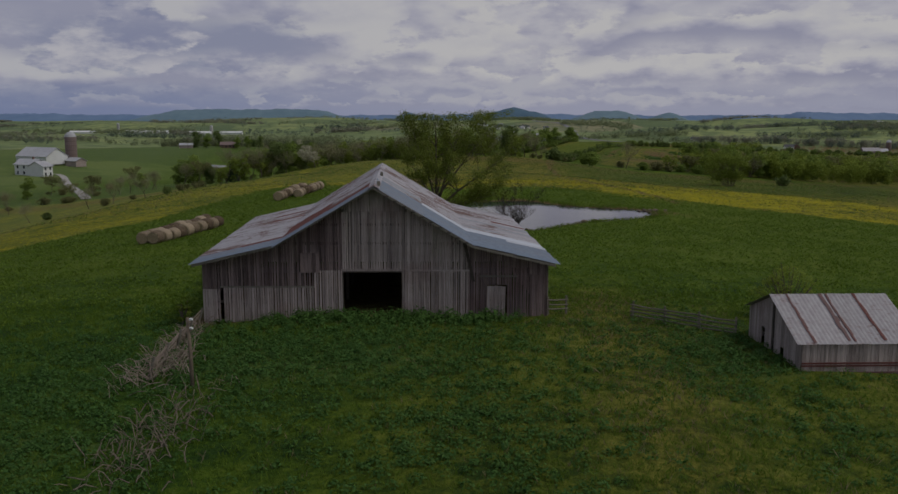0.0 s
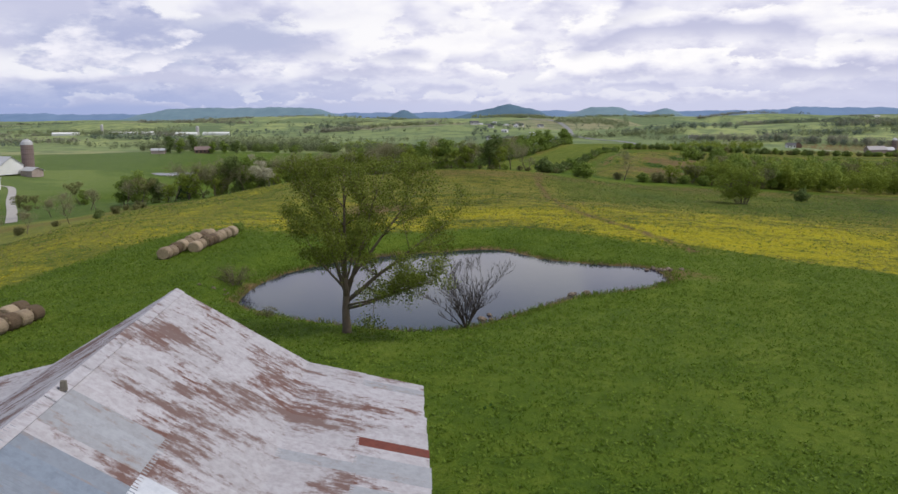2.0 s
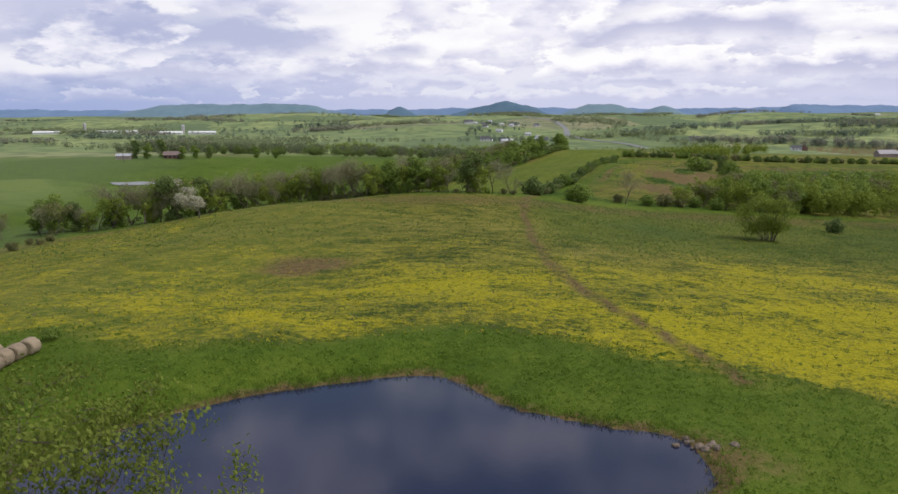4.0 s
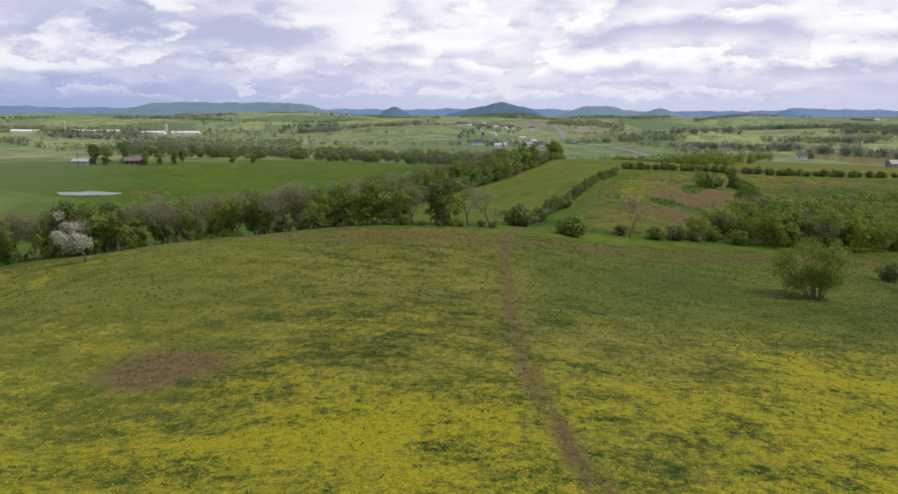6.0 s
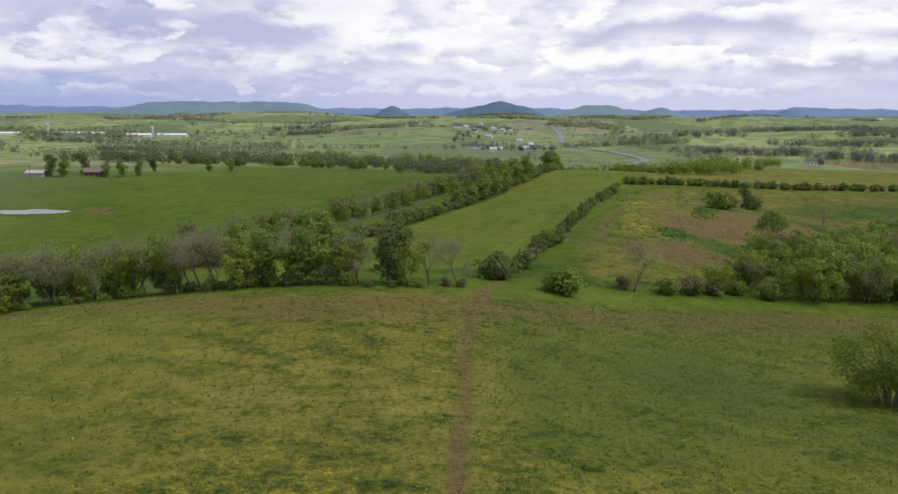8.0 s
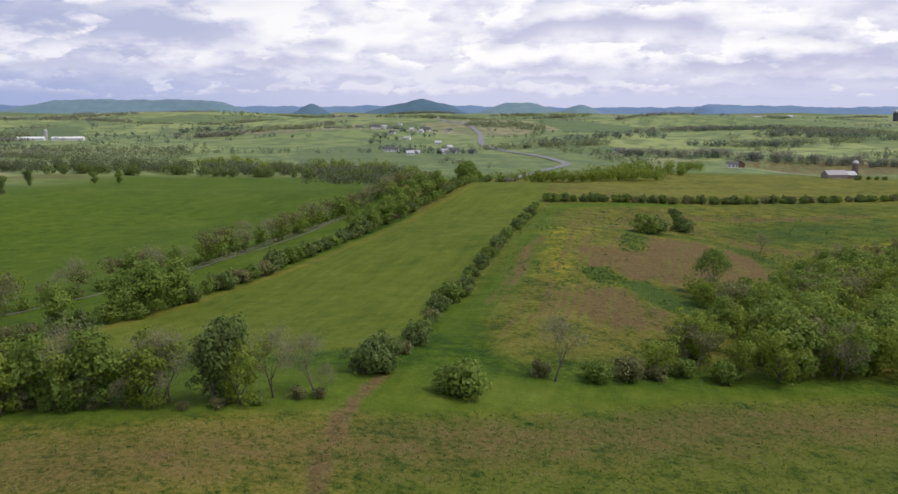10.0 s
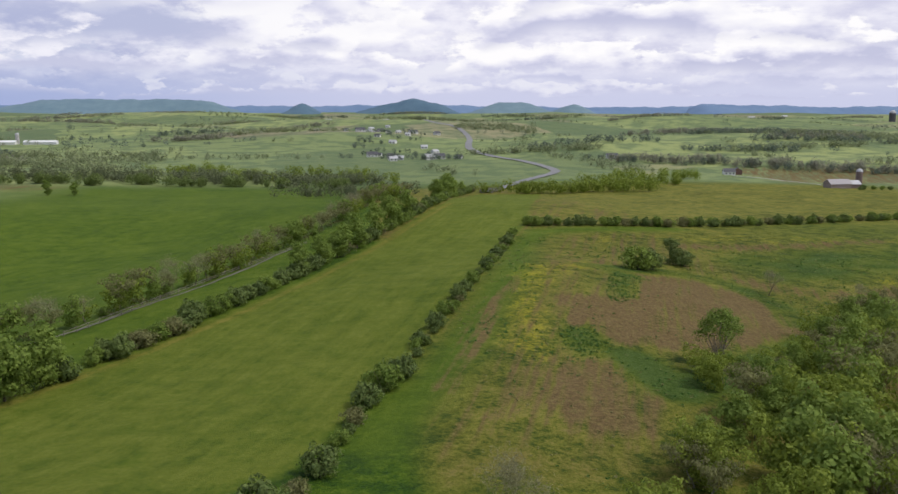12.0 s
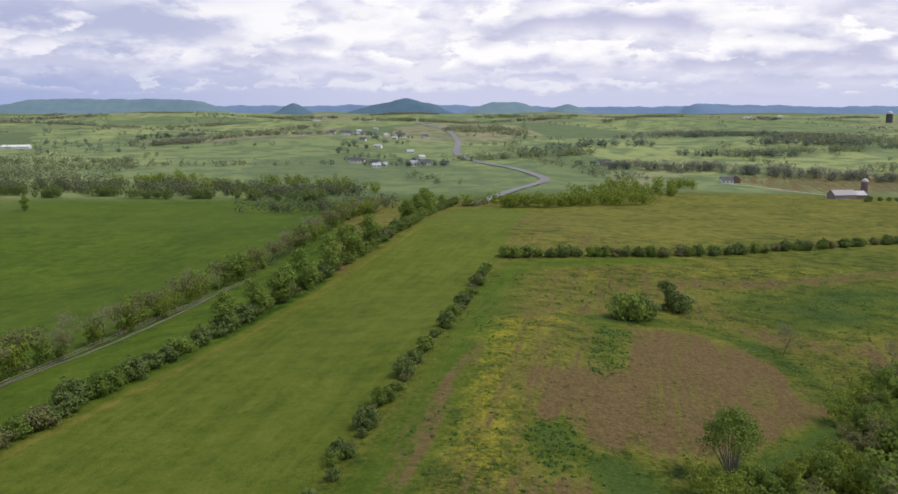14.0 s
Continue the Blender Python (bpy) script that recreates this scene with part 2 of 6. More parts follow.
def leaf_quads(centres, size, rng, flat=0.0, slim=0.62, facing=None):
    """Little leaf sprays round the centres, turned at random or outwards along facing."""
    n = len(centres)
    a = rng.normal(size=(n, 3))
    a[:, 2] *= 1 - flat
    if facing is not None:
        out = facing + rng.normal(size=(n, 3)) * 0.38
        a = np.cross(out, a)
    a /= np.linalg.norm(a, axis=1)[:, None] + 1e-9
    b = np.cross(a, rng.normal(size=(n, 3)) if facing is None else out)
    b /= np.linalg.norm(b, axis=1)[:, None] + 1e-9
    s = (size * rng.uniform(0.6, 1.3, n))[:, None]
    a, b = a * s, b * s * slim
    c = np.asarray(centres)
    return np.stack([c - a, c - 0.25 * a + b, c + a, c - 0.1 * a - b], axis=1)


def clump_leaves(clumps, count, rng, stray=0.12):
    """Leaf places over the outer shells of leafy clumps (x, y, z, radius), and the way they face."""
    clumps = np.asarray(clumps, float)
    share = clumps[:, 3] ** 2
    pick = clumps[rng.choice(len(clumps), count, p=share / share.sum())]
    d = rng.normal(size=(count, 3))
    d /= np.linalg.norm(d, axis=1)[:, None]
    flip = (d[:, 2] < -0.2) & (rng.uniform(size=count) < 0.5)
    d[flip, 2] *= -1
    lumpy = 1 + 0.22 * np.sin(d[:, 0] * 5 + pick[:, 0] * 3) * np.sin(d[:, 1] * 5 + pick[:, 1] * 3) + 0.12 * np.sin(d[:, 2] * 9 + pick[:, 2] * 5)
    reach = rng.uniform(0.25, 1.0, count) ** 0.4 * lumpy
    loose = rng.uniform(size=count) < stray
    reach[loose] *= rng.uniform(1.0, 1.45, loose.sum())
    c = pick[:, :3] + d * (pick[:, 3] * reach)[:, None] * np.array((1, 1, 0.85))
    whole = c - clumps[:, :3].mean(axis=0)
    whole /= np.linalg.norm(whole, axis=1)[:, None] + 1e-9
    c[:, 2] = np.where(c[:, 2] < 0.1, rng.uniform(0.05, 0.5, count), c[:, 2])
    return c, d * 0.7 + whole * 0.4


# ---- materials ----
def material(name, build):
    ma = bpy.data.materials.new(name)
    ma.use_nodes = True
    s = Nodes(ma.node_tree)
    out = s.add("ShaderNodeOutputMaterial")
    s.put(out.inputs["Surface"], build(s))
    return ma


def principled(s, colour, rough=0.8, metal=0.0, bump=None, strength=0.3, distance=0.02, spec=0.3):
    p = s.add("ShaderNodeBsdfPrincipled", None, Roughness=rough, Metallic=metal)
    s.put(p.inputs["Base Color"], (*colour, 1) if isinstance(colour, tuple) else colour)
    s.put(p.inputs["Specular IOR Level"], spec)
    if bump is not None:
        b = s.add("ShaderNodeBump", None, Height=bump, Strength=strength, Distance=distance)
        s.put(p.inputs["Normal"], b.outputs[0])
    return p


def place(s):
    return s.add("ShaderNodeNewGeometry").outputs["Position"]


def own(s):
    return s.add("ShaderNodeTexCoord").outputs["Object"]


def chance(s):
    return s.add("ShaderNodeObjectInfo").outputs["Random"]


def island(s):
    return s.add("ShaderNodeNewGeometry").outputs["Random Per Island"]


def wood_material(name, dark, light, reddish, own_tone=0.16):
    def build(s):
        at = own(s)
        grain = s.noise(at, 9.0, 5.0, 0.65, (6.0, 6.0, 0.35))
        streak = s.noise(place(s), 3.0, 5.0, 0.75, (6.0, 6.0, 0.20))
        stain = s.noise(place(s), 0.55, 4.0, 0.6)
        tone = s.math("ADD", s.math("MULTIPLY", grain, 0.25), s.math("ADD", s.math("MULTIPLY_ADD", streak, 0.62, -0.085), s.math("MULTIPLY_ADD", chance(s), own_tone, 0.15 - own_tone / 2)))
        colour = s.ramp(tone, [(0.30, dark), (0.5, tuple((a + b) / 2 for a, b in zip(dark, light))), (0.70, light)])
        colour = s.mix(s.math("MULTIPLY", s.step(stain, 0.45, 0.75), 0.55), colour, reddish)
        return principled(s, colour, 0.9, bump=grain, strength=0.5, distance=0.02)
    return material(name, build)


def sheet_material(name, clean, worn, rust, amount, metal=0.25, patches=0.0):
    def build(s):
        at = place(s)
        flow = s.noise(at, 1.5, 8.0, 0.72, (0.55, 1.7, 0.8))
        spots = s.noise(at, 3.5, 5.0, 0.7)
        colour = s.mix(s.step(spots, 0.35, 0.7), clean, worn)
        gone = s.math("ADD", flow, s.math("MULTIPLY", s.math("SUBTRACT", chance(s), 0.5), 0.10))
        gone = s.math("ADD", gone, s.math("MULTIPLY", s.math("SUBTRACT", spots, 0.5), 0.25))
        gone = s.math("ADD", gone, s.math("MULTIPLY", s.math("SUBTRACT", s.noise(at, 0.30, 3.0, 0.55), 0.5), patches))
        mask = s.step(gone, 0.62 - amount * 0.35, 0.80 - amount * 0.35)
        colour = s.mix(mask, colour, rust)
        colour = s.mix(s.math("MULTIPLY", chance(s), 0.30), colour, (0.24, 0.235, 0.24))
        return principled(s, colour, s.math("ADD", s.math("MULTIPLY", mask, 0.2), 0.68), metal * 0.3, spots, 0.15, 0.01, 0.15)
    return material(name, build)


def leaf_material(name, dark, light, through_light=0.35):
    def build(s):
        k = s.math("ADD", s.math("MULTIPLY", island(s), 0.6), s.math("MULTIPLY", chance(s), 0.4))
        colour = s.ramp(k, [(0.1, dark), (0.55, tuple((a + b) / 2 for a, b in zip(dark, light))), (0.95, light)])
        d = principled(s, colour, 0.7, spec=0.2)
        t = s.add("ShaderNodeBsdfTranslucent", None, Color=colour)
        return s.add("ShaderNodeMixShader", None, i0=through_light, i1=d, i2=t)
    return material(name, build)


def plain(name, a, b, scale=2.0, rough=0.85, stretch=None, metal=0.0, bump=0.25, own_tone=0.12):
    def build(s):
        at = own(s)
        n = s.noise(at, scale, 6.0, 0.6, stretch)
        m = s.noise(at, scale * 0.2, 3.0, 0.5)
        k = s.math("ADD", s.math("MULTIPLY", n, 0.6), s.math("ADD", s.math("MULTIPLY", m, 0.3), s.math("MULTIPLY", s.math("SUBTRACT", chance(s), 0.5 if own_tone > 0.2 else 0.0), own_tone)))
        return principled(s, s.ramp(k, [(0.3, a), (0.72, b)]), rough, metal, n, bump, 0.02)
    return material(name, build)


def ground_build(s):
    at = place(s)
    za = s.add("ShaderNodeAttribute", {"attribute_name": "zone_a"})
    zb = s.add("ShaderNodeAttribute", {"attribute_name": "zone_b"})
    sa = s.add("ShaderNodeSeparateColor", None, Color=za.outputs["Color"])
    sb = s.add("ShaderNodeSeparateColor", None, Color=zb.outputs["Color"])
    flowers, dry, weeds = sa.outputs[0], sa.outputs[1], sa.outputs[2]
    soil, lush, farland = sb.outputs[0], sb.outputs[1], sb.outputs[2]
    wide = s.noise(at, 0.035, 4.0, 0.55)
    mid = s.noise(at, 0.20, 6.0, 0.62, (0.9, 1.15, 1.0))
    small = s.noise(at, 1.0, 6.0, 0.72)
    fine = s.noise(at, 5.0, 4.0, 0.65)
    k = s.math("ADD", s.math("MULTIPLY", mid, 0.42), s.math("ADD", s.math("MULTIPLY", small, 0.38), s.math("MULTIPLY", wide, 0.25)))
    k = s.math("ADD", k, s.math("MULTIPLY", s.math("SUBTRACT", fine, 0.5), 0.30))
    turned = s.add("ShaderNodeMapping", None, Vector=at, Rotation=(0.0, 0.0, 0.33)).outputs[0]
    northing = s.add("ShaderNodeSeparateXYZ", None, Vector=at).outputs[1]
    rows = s.noise(turned, 0.5, 3.0, 0.6, (1.0, 0.05, 1.0))
    k = s.math("ADD", k, s.math("MULTIPLY", s.math("SUBTRACT", rows, 0.5), s.math("MULTIPLY", lush, 0.42)))
    k = s.math("ADD", k, s.math("MULTIPLY", s.math("SUBTRACT", 0.53, k), s.math("MULTIPLY", s.step(lush, 0.2, 0.5), 0.42)))
    grass = s.ramp(k, [(0.42, (0.018, 0.046, 0.008)), (0.50, (0.040, 0.084, 0.007)), (0.57, (0.072, 0.120, 0.009)), (0.66, (0.125, 0.158, 0.026))])
    lushed = s.ramp(k, [(0.38, (0.060, 0.100, 0.010)), (0.51, (0.098, 0.142, 0.014)), (0.66, (0.162, 0.195, 0.030))])
    colour = s.mix(lush, grass, lushed)
    dried = s.ramp(k, [(0.40, (0.050, 0.066, 0.012)), (0.48, (0.118, 0.122, 0.019)), (0.56, (0.185, 0.172, 0.031)), (0.68, (0.255, 0.218, 0.064))])
    colour = s.mix(s.math("MULTIPLY", dry, s.step(s.math("ADD", small, s.math("MULTIPLY", mid, 0.8)), 0.55, 0.95)), colour, dried)
    dotted = s.math("ADD", s.math("MULTIPLY", small, 0.6), s.math("ADD", s.math("MULTIPLY", fine, 0.3), s.math("MULTIPLY", mid, 0.35)))
    bloom = s.step(s.math("ADD", dotted, s.math("MULTIPLY", flowers, 0.265)), 0.70, 0.92)
    colour = s.mix(s.math("MULTIPLY", bloom, s.step(flowers, 0.02, 0.3)), colour, s.ramp(fine, [(0.35, (0.265, 0.240, 0.012)), (0.7, (0.43, 0.38, 0.015))]))
    patch = s.step(s.math("ADD", s.math("ADD", s.math("MULTIPLY", mid, 0.25), s.math("ADD", s.math("MULTIPLY", small, 0.45), s.math("MULTIPLY", fine, 0.30))), s.math("MULTIPLY", weeds, 0.30)), 0.68, 0.84)
    colour = s.mix(s.math("MULTIPLY", patch, s.step(weeds, 0.02, 0.5)), colour, s.ramp(small, [(0.3, (0.034, 0.068, 0.014)), (0.7, (0.084, 0.128, 0.030))]))
    bend = s.add("ShaderNodeTexNoise", None, Vector=at, Scale=0.006, Detail=3.0)
    warped = s.add("ShaderNodeVectorMath", None, i0=bend.outputs["Color"], i1=(130.0, 130.0, 0.0), i2=at)
    warped.operation = "MULTIPLY_ADD"
    cells = s.add("ShaderNodeTexVoronoi", {"feature": "F1"}, Vector=s.add("ShaderNodeMapping", None, Vector=warped.outputs[0], Rotation=(0.0, 0.0, 0.5), Scale=(1.0, 0.72, 0.0)).outputs[0], Scale=0.0052)
    pick = s.add("ShaderNodeSeparateColor", None, Color=cells.outputs["Color"]).outputs[0]
    # Far field greens, lighter and bluer so that their colour carries the haze.
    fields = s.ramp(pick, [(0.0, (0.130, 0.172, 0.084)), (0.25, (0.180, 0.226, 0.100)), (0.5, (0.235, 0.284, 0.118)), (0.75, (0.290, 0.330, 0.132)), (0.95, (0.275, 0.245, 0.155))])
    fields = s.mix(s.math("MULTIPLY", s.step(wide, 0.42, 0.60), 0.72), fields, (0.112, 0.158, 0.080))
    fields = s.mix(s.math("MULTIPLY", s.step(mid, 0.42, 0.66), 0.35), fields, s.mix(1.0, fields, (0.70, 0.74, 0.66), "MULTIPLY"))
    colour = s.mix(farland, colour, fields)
    earth = s.ramp(small, [(0.3, (0.090, 0.059, 0.026)), (0.52, (0.156, 0.108, 0.047)), (0.68, (0.182, 0.150, 0.054))])
    bare = s.math("ADD", s.math("MULTIPLY", s.math("ADD", small, mid), 0.5), s.math("MULTIPLY", soil, 0.75))
    bare = s.step(s.math("ADD", bare, s.math("MULTIPLY", s.math("SUBTRACT", rows, 0.5), s.math("MULTIPLY", s.step(northing, 352.0, 372.0), 1.25))), 0.62, 1.0)
    colour = s.mix(s.math("MULTIPLY", bare, s.step(soil, 0.02, 0.25)), colour, earth)
    north = s.step(northing, 540.0, 660.0)
    tufts = s.noise(at, 1.9, 4.0, 0.8)
    near = s.math("SUBTRACT", 1.0, s.math("MAXIMUM", s.math("MULTIPLY", s.math("MAXIMUM", farland, north), 0.8), s.math("MULTIPLY", s.step(lush, 0.14, 0.24), 0.55)))
    colour = s.mix(s.math("MULTIPLY", s.step(tufts, 0.47, 0.60), s.math("MULTIPLY", near, 0.68)), colour, s.mix(1.0, colour, (0.52, 0.60, 0.40), "MULTIPLY"))
    rough = s.math("ADD", s.math("MULTIPLY", small, 0.5), s.math("MULTIPLY", fine, 0.5))
    return principled(s, colour, 0.95, bump=rough, strength=0.9, distance=0.40, spec=0.1)


def water_build(s):
    at = place(s)
    ripple = s.noise(at, 2.2, 3.0, 0.5, (1.0, 1.7, 1.0))
    return principled(s, (0.016, 0.019, 0.044), 0.05, bump=ripple, strength=0.06, distance=0.05, spec=0.22)


GROUND = material("meadow", ground_build)
WATERY = material("pond_water", water_build)
MUDDY = material("muddy_water", lambda s: principled(s, (0.300, 0.280, 0.250), 0.08, bump=s.noise(place(s), 2.0, 3.0, 0.5), strength=0.05, distance=0.05, spec=0.6))
BOARD = wood_material("weathered_board", (0.100, 0.077, 0.070), (0.640, 0.535, 0.490), (0.270, 0.185, 0.160))
DARKBOARD = wood_material("dark_weathered_board", (0.044, 0.030, 0.029), (0.340, 0.255, 0.240), (0.125, 0.072, 0.064), 0.24)
BEAM = wood_material("old_beam", (0.050, 0.042, 0.036), (0.150, 0.125, 0.105), (0.090, 0.065, 0.050))
STICK = wood_material("dead_cane", (0.130, 0.100, 0.075), (0.360, 0.300, 0.240), (0.200, 0.150, 0.110))
GALV = sheet_material("galvanised_sheet", (0.205, 0.250, 0.315), (0.160, 0.195, 0.250), (0.270, 0.215, 0.200), 0.08, 0.3)
PALE = sheet_material("pale_sheet", (0.560, 0.590, 0.640), (0.470, 0.500, 0.560), (0.450, 0.380, 0.340), 0.0, 0.1)
WORN = sheet_material("worn_sheet", (0.430, 0.420, 0.450), (0.330, 0.312, 0.328), (0.150, 0.080, 0.066), 0.42, 0.12, 0.9)
TINPALE = sheet_material("dull_sheet", (0.330, 0.345, 0.375), (0.265, 0.275, 0.300), (0.260, 0.190, 0.165), 0.22, 0.2)
RUST = sheet_material("rusted_sheet", (0.165, 0.052, 0.040), (0.120, 0.040, 0.032), (0.130, 0.060, 0.048), 0.4, 0.05)
SHEDTIN = sheet_material("shed_tin", (0.420, 0.400, 0.405), (0.330, 0.300, 0.305), (0.200, 0.110, 0.092), 0.14, 0.15)
HAY = plain("hay", (0.090, 0.062, 0.038), (0.330, 0.262, 0.180), 9.0, 0.95, (5.0, 1.0, 1.0), bump=0.6, own_tone=0.55)
HAYEND = plain("hay_end", (0.160, 0.120, 0.070), (0.400, 0.320, 0.200), 12.0, 0.95, bump=0.6)
BARK = plain("bark", (0.060, 0.048, 0.038), (0.190, 0.155, 0.120), 7.0, 0.95, (3.0, 3.0, 0.5), bump=0.7)
DARKBARK = plain("dark_bark", (0.030, 0.024, 0.020), (0.095, 0.076, 0.062), 7.0, 0.95, (3.0, 3.0, 0.5), bump=0.6)
GREYBARK = plain("grey_bark", (0.110, 0.100, 0.080), (0.265, 0.240, 0.195), 7.0, 0.95, (3.0, 3.0, 0.5), bump=0.6)
STONE = plain("stone", (0.090, 0.068, 0.050), (0.260, 0.205, 0.155), 5.0, 0.9, bump=0.6)
WHITE = plain("white_siding", (0.620, 0.620, 0.610), (0.800, 0.800, 0.790), 1.5, 0.7, (0.2, 0.2, 6.0))
GREYROOF = plain("grey_roof", (0.330, 0.330, 0.340), (0.520, 0.520, 0.540), 0.8, 0.6, metal=0.1)
DARKROOF = plain("dark_roof", (0.060, 0.062, 0.070), (0.120, 0.120, 0.130), 1.2, 0.8)
REDBRICK = plain("red_brick", (0.150, 0.085, 0.070), (0.250, 0.155, 0.130), 1.5, 0.9)
SILOWALL = plain("silo_stave", (0.150, 0.105, 0.095), (0.270, 0.205, 0.190), 0.8, 0.85, (1.0, 1.0, 5.0))
PANE = plain("dark_pane", (0.020, 0.024, 0.030), (0.050, 0.056, 0.066), 1.0, 0.15)
GRAVEL = plain("gravel", (0.270, 0.250, 0.230), (0.440, 0.420, 0.390), 1.2, 0.95)
BALLAST = plain("ballast", (0.110, 0.100, 0.092), (0.230, 0.215, 0.200), 1.2, 0.95)
# Leaf tones for far trees: haze is put in as paler, bluer colour.
HAZELEAF = leaf_material("hazed_far_leaf", (0.185, 0.225, 0.125), (0.295, 0.330, 0.175), 0.45)
HAZEDARK = leaf_material("hazed_far_dark_leaf", (0.125, 0.165, 0.128), (0.200, 0.238, 0.168), 0.45)
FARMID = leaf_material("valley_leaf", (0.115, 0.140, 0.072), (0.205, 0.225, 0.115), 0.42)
HAZEGREY = leaf_material("hazed_far_bud", (0.205, 0.212, 0.165), (0.305, 0.298, 0.215), 0.4)
TARMAC = plain("tarmac", (0.170, 0.170, 0.175), (0.290, 0.290, 0.290), 0.6, 0.9)
CONCRETE = plain("concrete", (0.330, 0.320, 0.310), (0.520, 0.510, 0.490), 0.9, 0.9)
# Far hills: haze is put into the colour, bluer and paler than woods.
HAZEHILL = plain("hazed_wooded_hill", (0.120, 0.192, 0.240), (0.180, 0.262, 0.295), 0.016, 1.0, bump=0.0)
BLUEHAZEHILL = plain("haze_blue_hill", (0.115, 0.185, 0.305), (0.165, 0.245, 0.370), 0.012, 1.0, bump=0.0)
DARKHAZEHILL = plain("hazed_dark_hill", (0.060, 0.112, 0.168), (0.100, 0.170, 0.225), 0.020, 1.0, bump=0.0)
LEAF_SPRING = leaf_material("spring_leaf", (0.13, 0.18, 0.022), (0.30, 0.36, 0.06), 0.45)
LEAF_FRESH = leaf_material("fresh_leaf", (0.120, 0.185, 0.032), (0.265, 0.345, 0.07), 0.45)
LEAF_DARK = leaf_material("dark_leaf", (0.092, 0.138, 0.040), (0.205, 0.262, 0.076), 0.42)
LEAF_OLIVE = leaf_material("olive_leaf", (0.140, 0.145, 0.055), (0.260, 0.260, 0.105), 0.45)
LEAF_AIRY = leaf_material("airy_leaf", (0.090, 0.122, 0.016), (0.225, 0.268, 0.045), 0.45)
PONDBARK = plain("brown_bark", (0.075, 0.058, 0.042), (0.205, 0.165, 0.120), 7.0, 0.95, (3.0, 3.0, 0.5), bump=0.7)
LEAF_BUD = leaf_material("budding_twig", (0.205, 0.200, 0.110), (0.350, 0.330, 0.190), 0.40)
LEAF_BLOSSOM = leaf_material("pale_blossom", (0.330, 0.325, 0.210), (0.680, 0.640, 0.530))
LEAF_CEDAR = leaf_material("cedar_leaf", (0.012, 0.026, 0.011), (0.030, 0.055, 0.018), 0.15)
WEED = leaf_material("weed_leaf", (0.040, 0.106, 0.021), (0.112, 0.212, 0.046))
TUFT = leaf_material("grass_tuft", (0.102, 0.172, 0.016), (0.200, 0.272, 0.037), 0.38)
FIELDWEED = leaf_material("field_weed", (0.085, 0.145, 0.026), (0.185, 0.245, 0.052), 0.38)
BLADE = leaf_material("grass_blade", (0.078, 0.145, 0.014), (0.175, 0.250, 0.034), 0.5)
STRAW = leaf_material("straw_blade", (0.170, 0.145, 0.070), (0.330, 0.280, 0.150))
FLOWER = leaf_material("yellow_flower", (0.330, 0.290, 0.012), (0.560, 0.480, 0.020), 0.2)


# ---- ground ----
TRACK = spline([(12, 158), (9.6, 166), (5.5, 180), (3.1, 196), (2.5, 210), (2.6, 226), (3.4, 243), (4.4, 265), (5.6, 288), (7.4, 306), (10.5, 322), (15, 336), (21, 352), (27, 365)], n=4)
LANE = [(27, 365), (36, 388), (44.5, 408), (53, 434), (66, 473), (79, 527), (91, 556), (112, 564), (150, 575)]
MEADOW_EDGE = [(-95, 95), (-76, 117), (-69, 127), (-65, 148), (-62, 157), (-56, 167), (-50, 170), (-40, 163), (-28, 162.5), (-20, 166), (-10, 168), (-2, 166.5), (5, 164), (12.3, 160.6), (27, 150), (60, 130), (110, 95)]
STRIP = [(-60, 372), (-50, 378), (-36, 400), (-27, 415), (-17, 432), (-10, 446), (-4, 457), (11, 486), (24, 523), (37, 556), (46, 586), (65, 638), (95, 790), (110, 835), (150, 820), (120, 690), (86, 560), (77, 540), (64, 499), (58, 474), (49, 446), (40, 422), (30, 393), (23, 375), (14, 350), (-10, 345), (-40, 358)]
PLOUGH = [(67, 428), (70, 446), (81, 449), (91, 452), (104, 483), (118, 490), (131, 476), (136, 458), (133, 443), (128, 436), (111, 424), (96, 415), (81, 414), (71, 417)]
LOWER = [(56, 366), (70, 366), (75, 386), (76, 408), (66, 402), (58, 394), (53, 380)]
YELLOW = [(50, 400), (54, 422), (61, 446), (70, 482), (86, 492), (100, 497), (96, 486), (80, 470), (69, 446), (66, 420), (59, 396)]
TONGUE = [(84, 449), (97, 484), (104, 480), (94, 452), (86, 443)]
WEEDY = [(66, 421), (74, 424), (75, 409), (67, 404), (64, 411)]
GREENING = [(144, 523), (182, 541), (216, 542), (240, 560), (215, 515), (188, 502), (153, 490), (144, 505)]
HEADLAND = [(93, 488), (106, 493), (116, 495), (124, 493), (133, 487), (138, 466), (134, 446), (150, 452), (168, 462)]


def ground_lines(dense, step, ends):
    """Grid lines: even over the dense stretch, then ever wider out to the ends."""
    mid = list(np.arange(dense[0], dense[1] + step, step))
    lo, hi, g = [], [], step
    while (mid[0] if not lo else lo[-1]) > ends[0]:
        g *= 1.09
        lo.append((lo[-1] if lo else mid[0]) - g)
    g = step
    while (mid[-1] if not hi else hi[-1]) < ends[1]:
        g *= 1.06
        hi.append((hi[-1] if hi else mid[-1]) + g)
    return np.array(lo[::-1] + mid + hi)


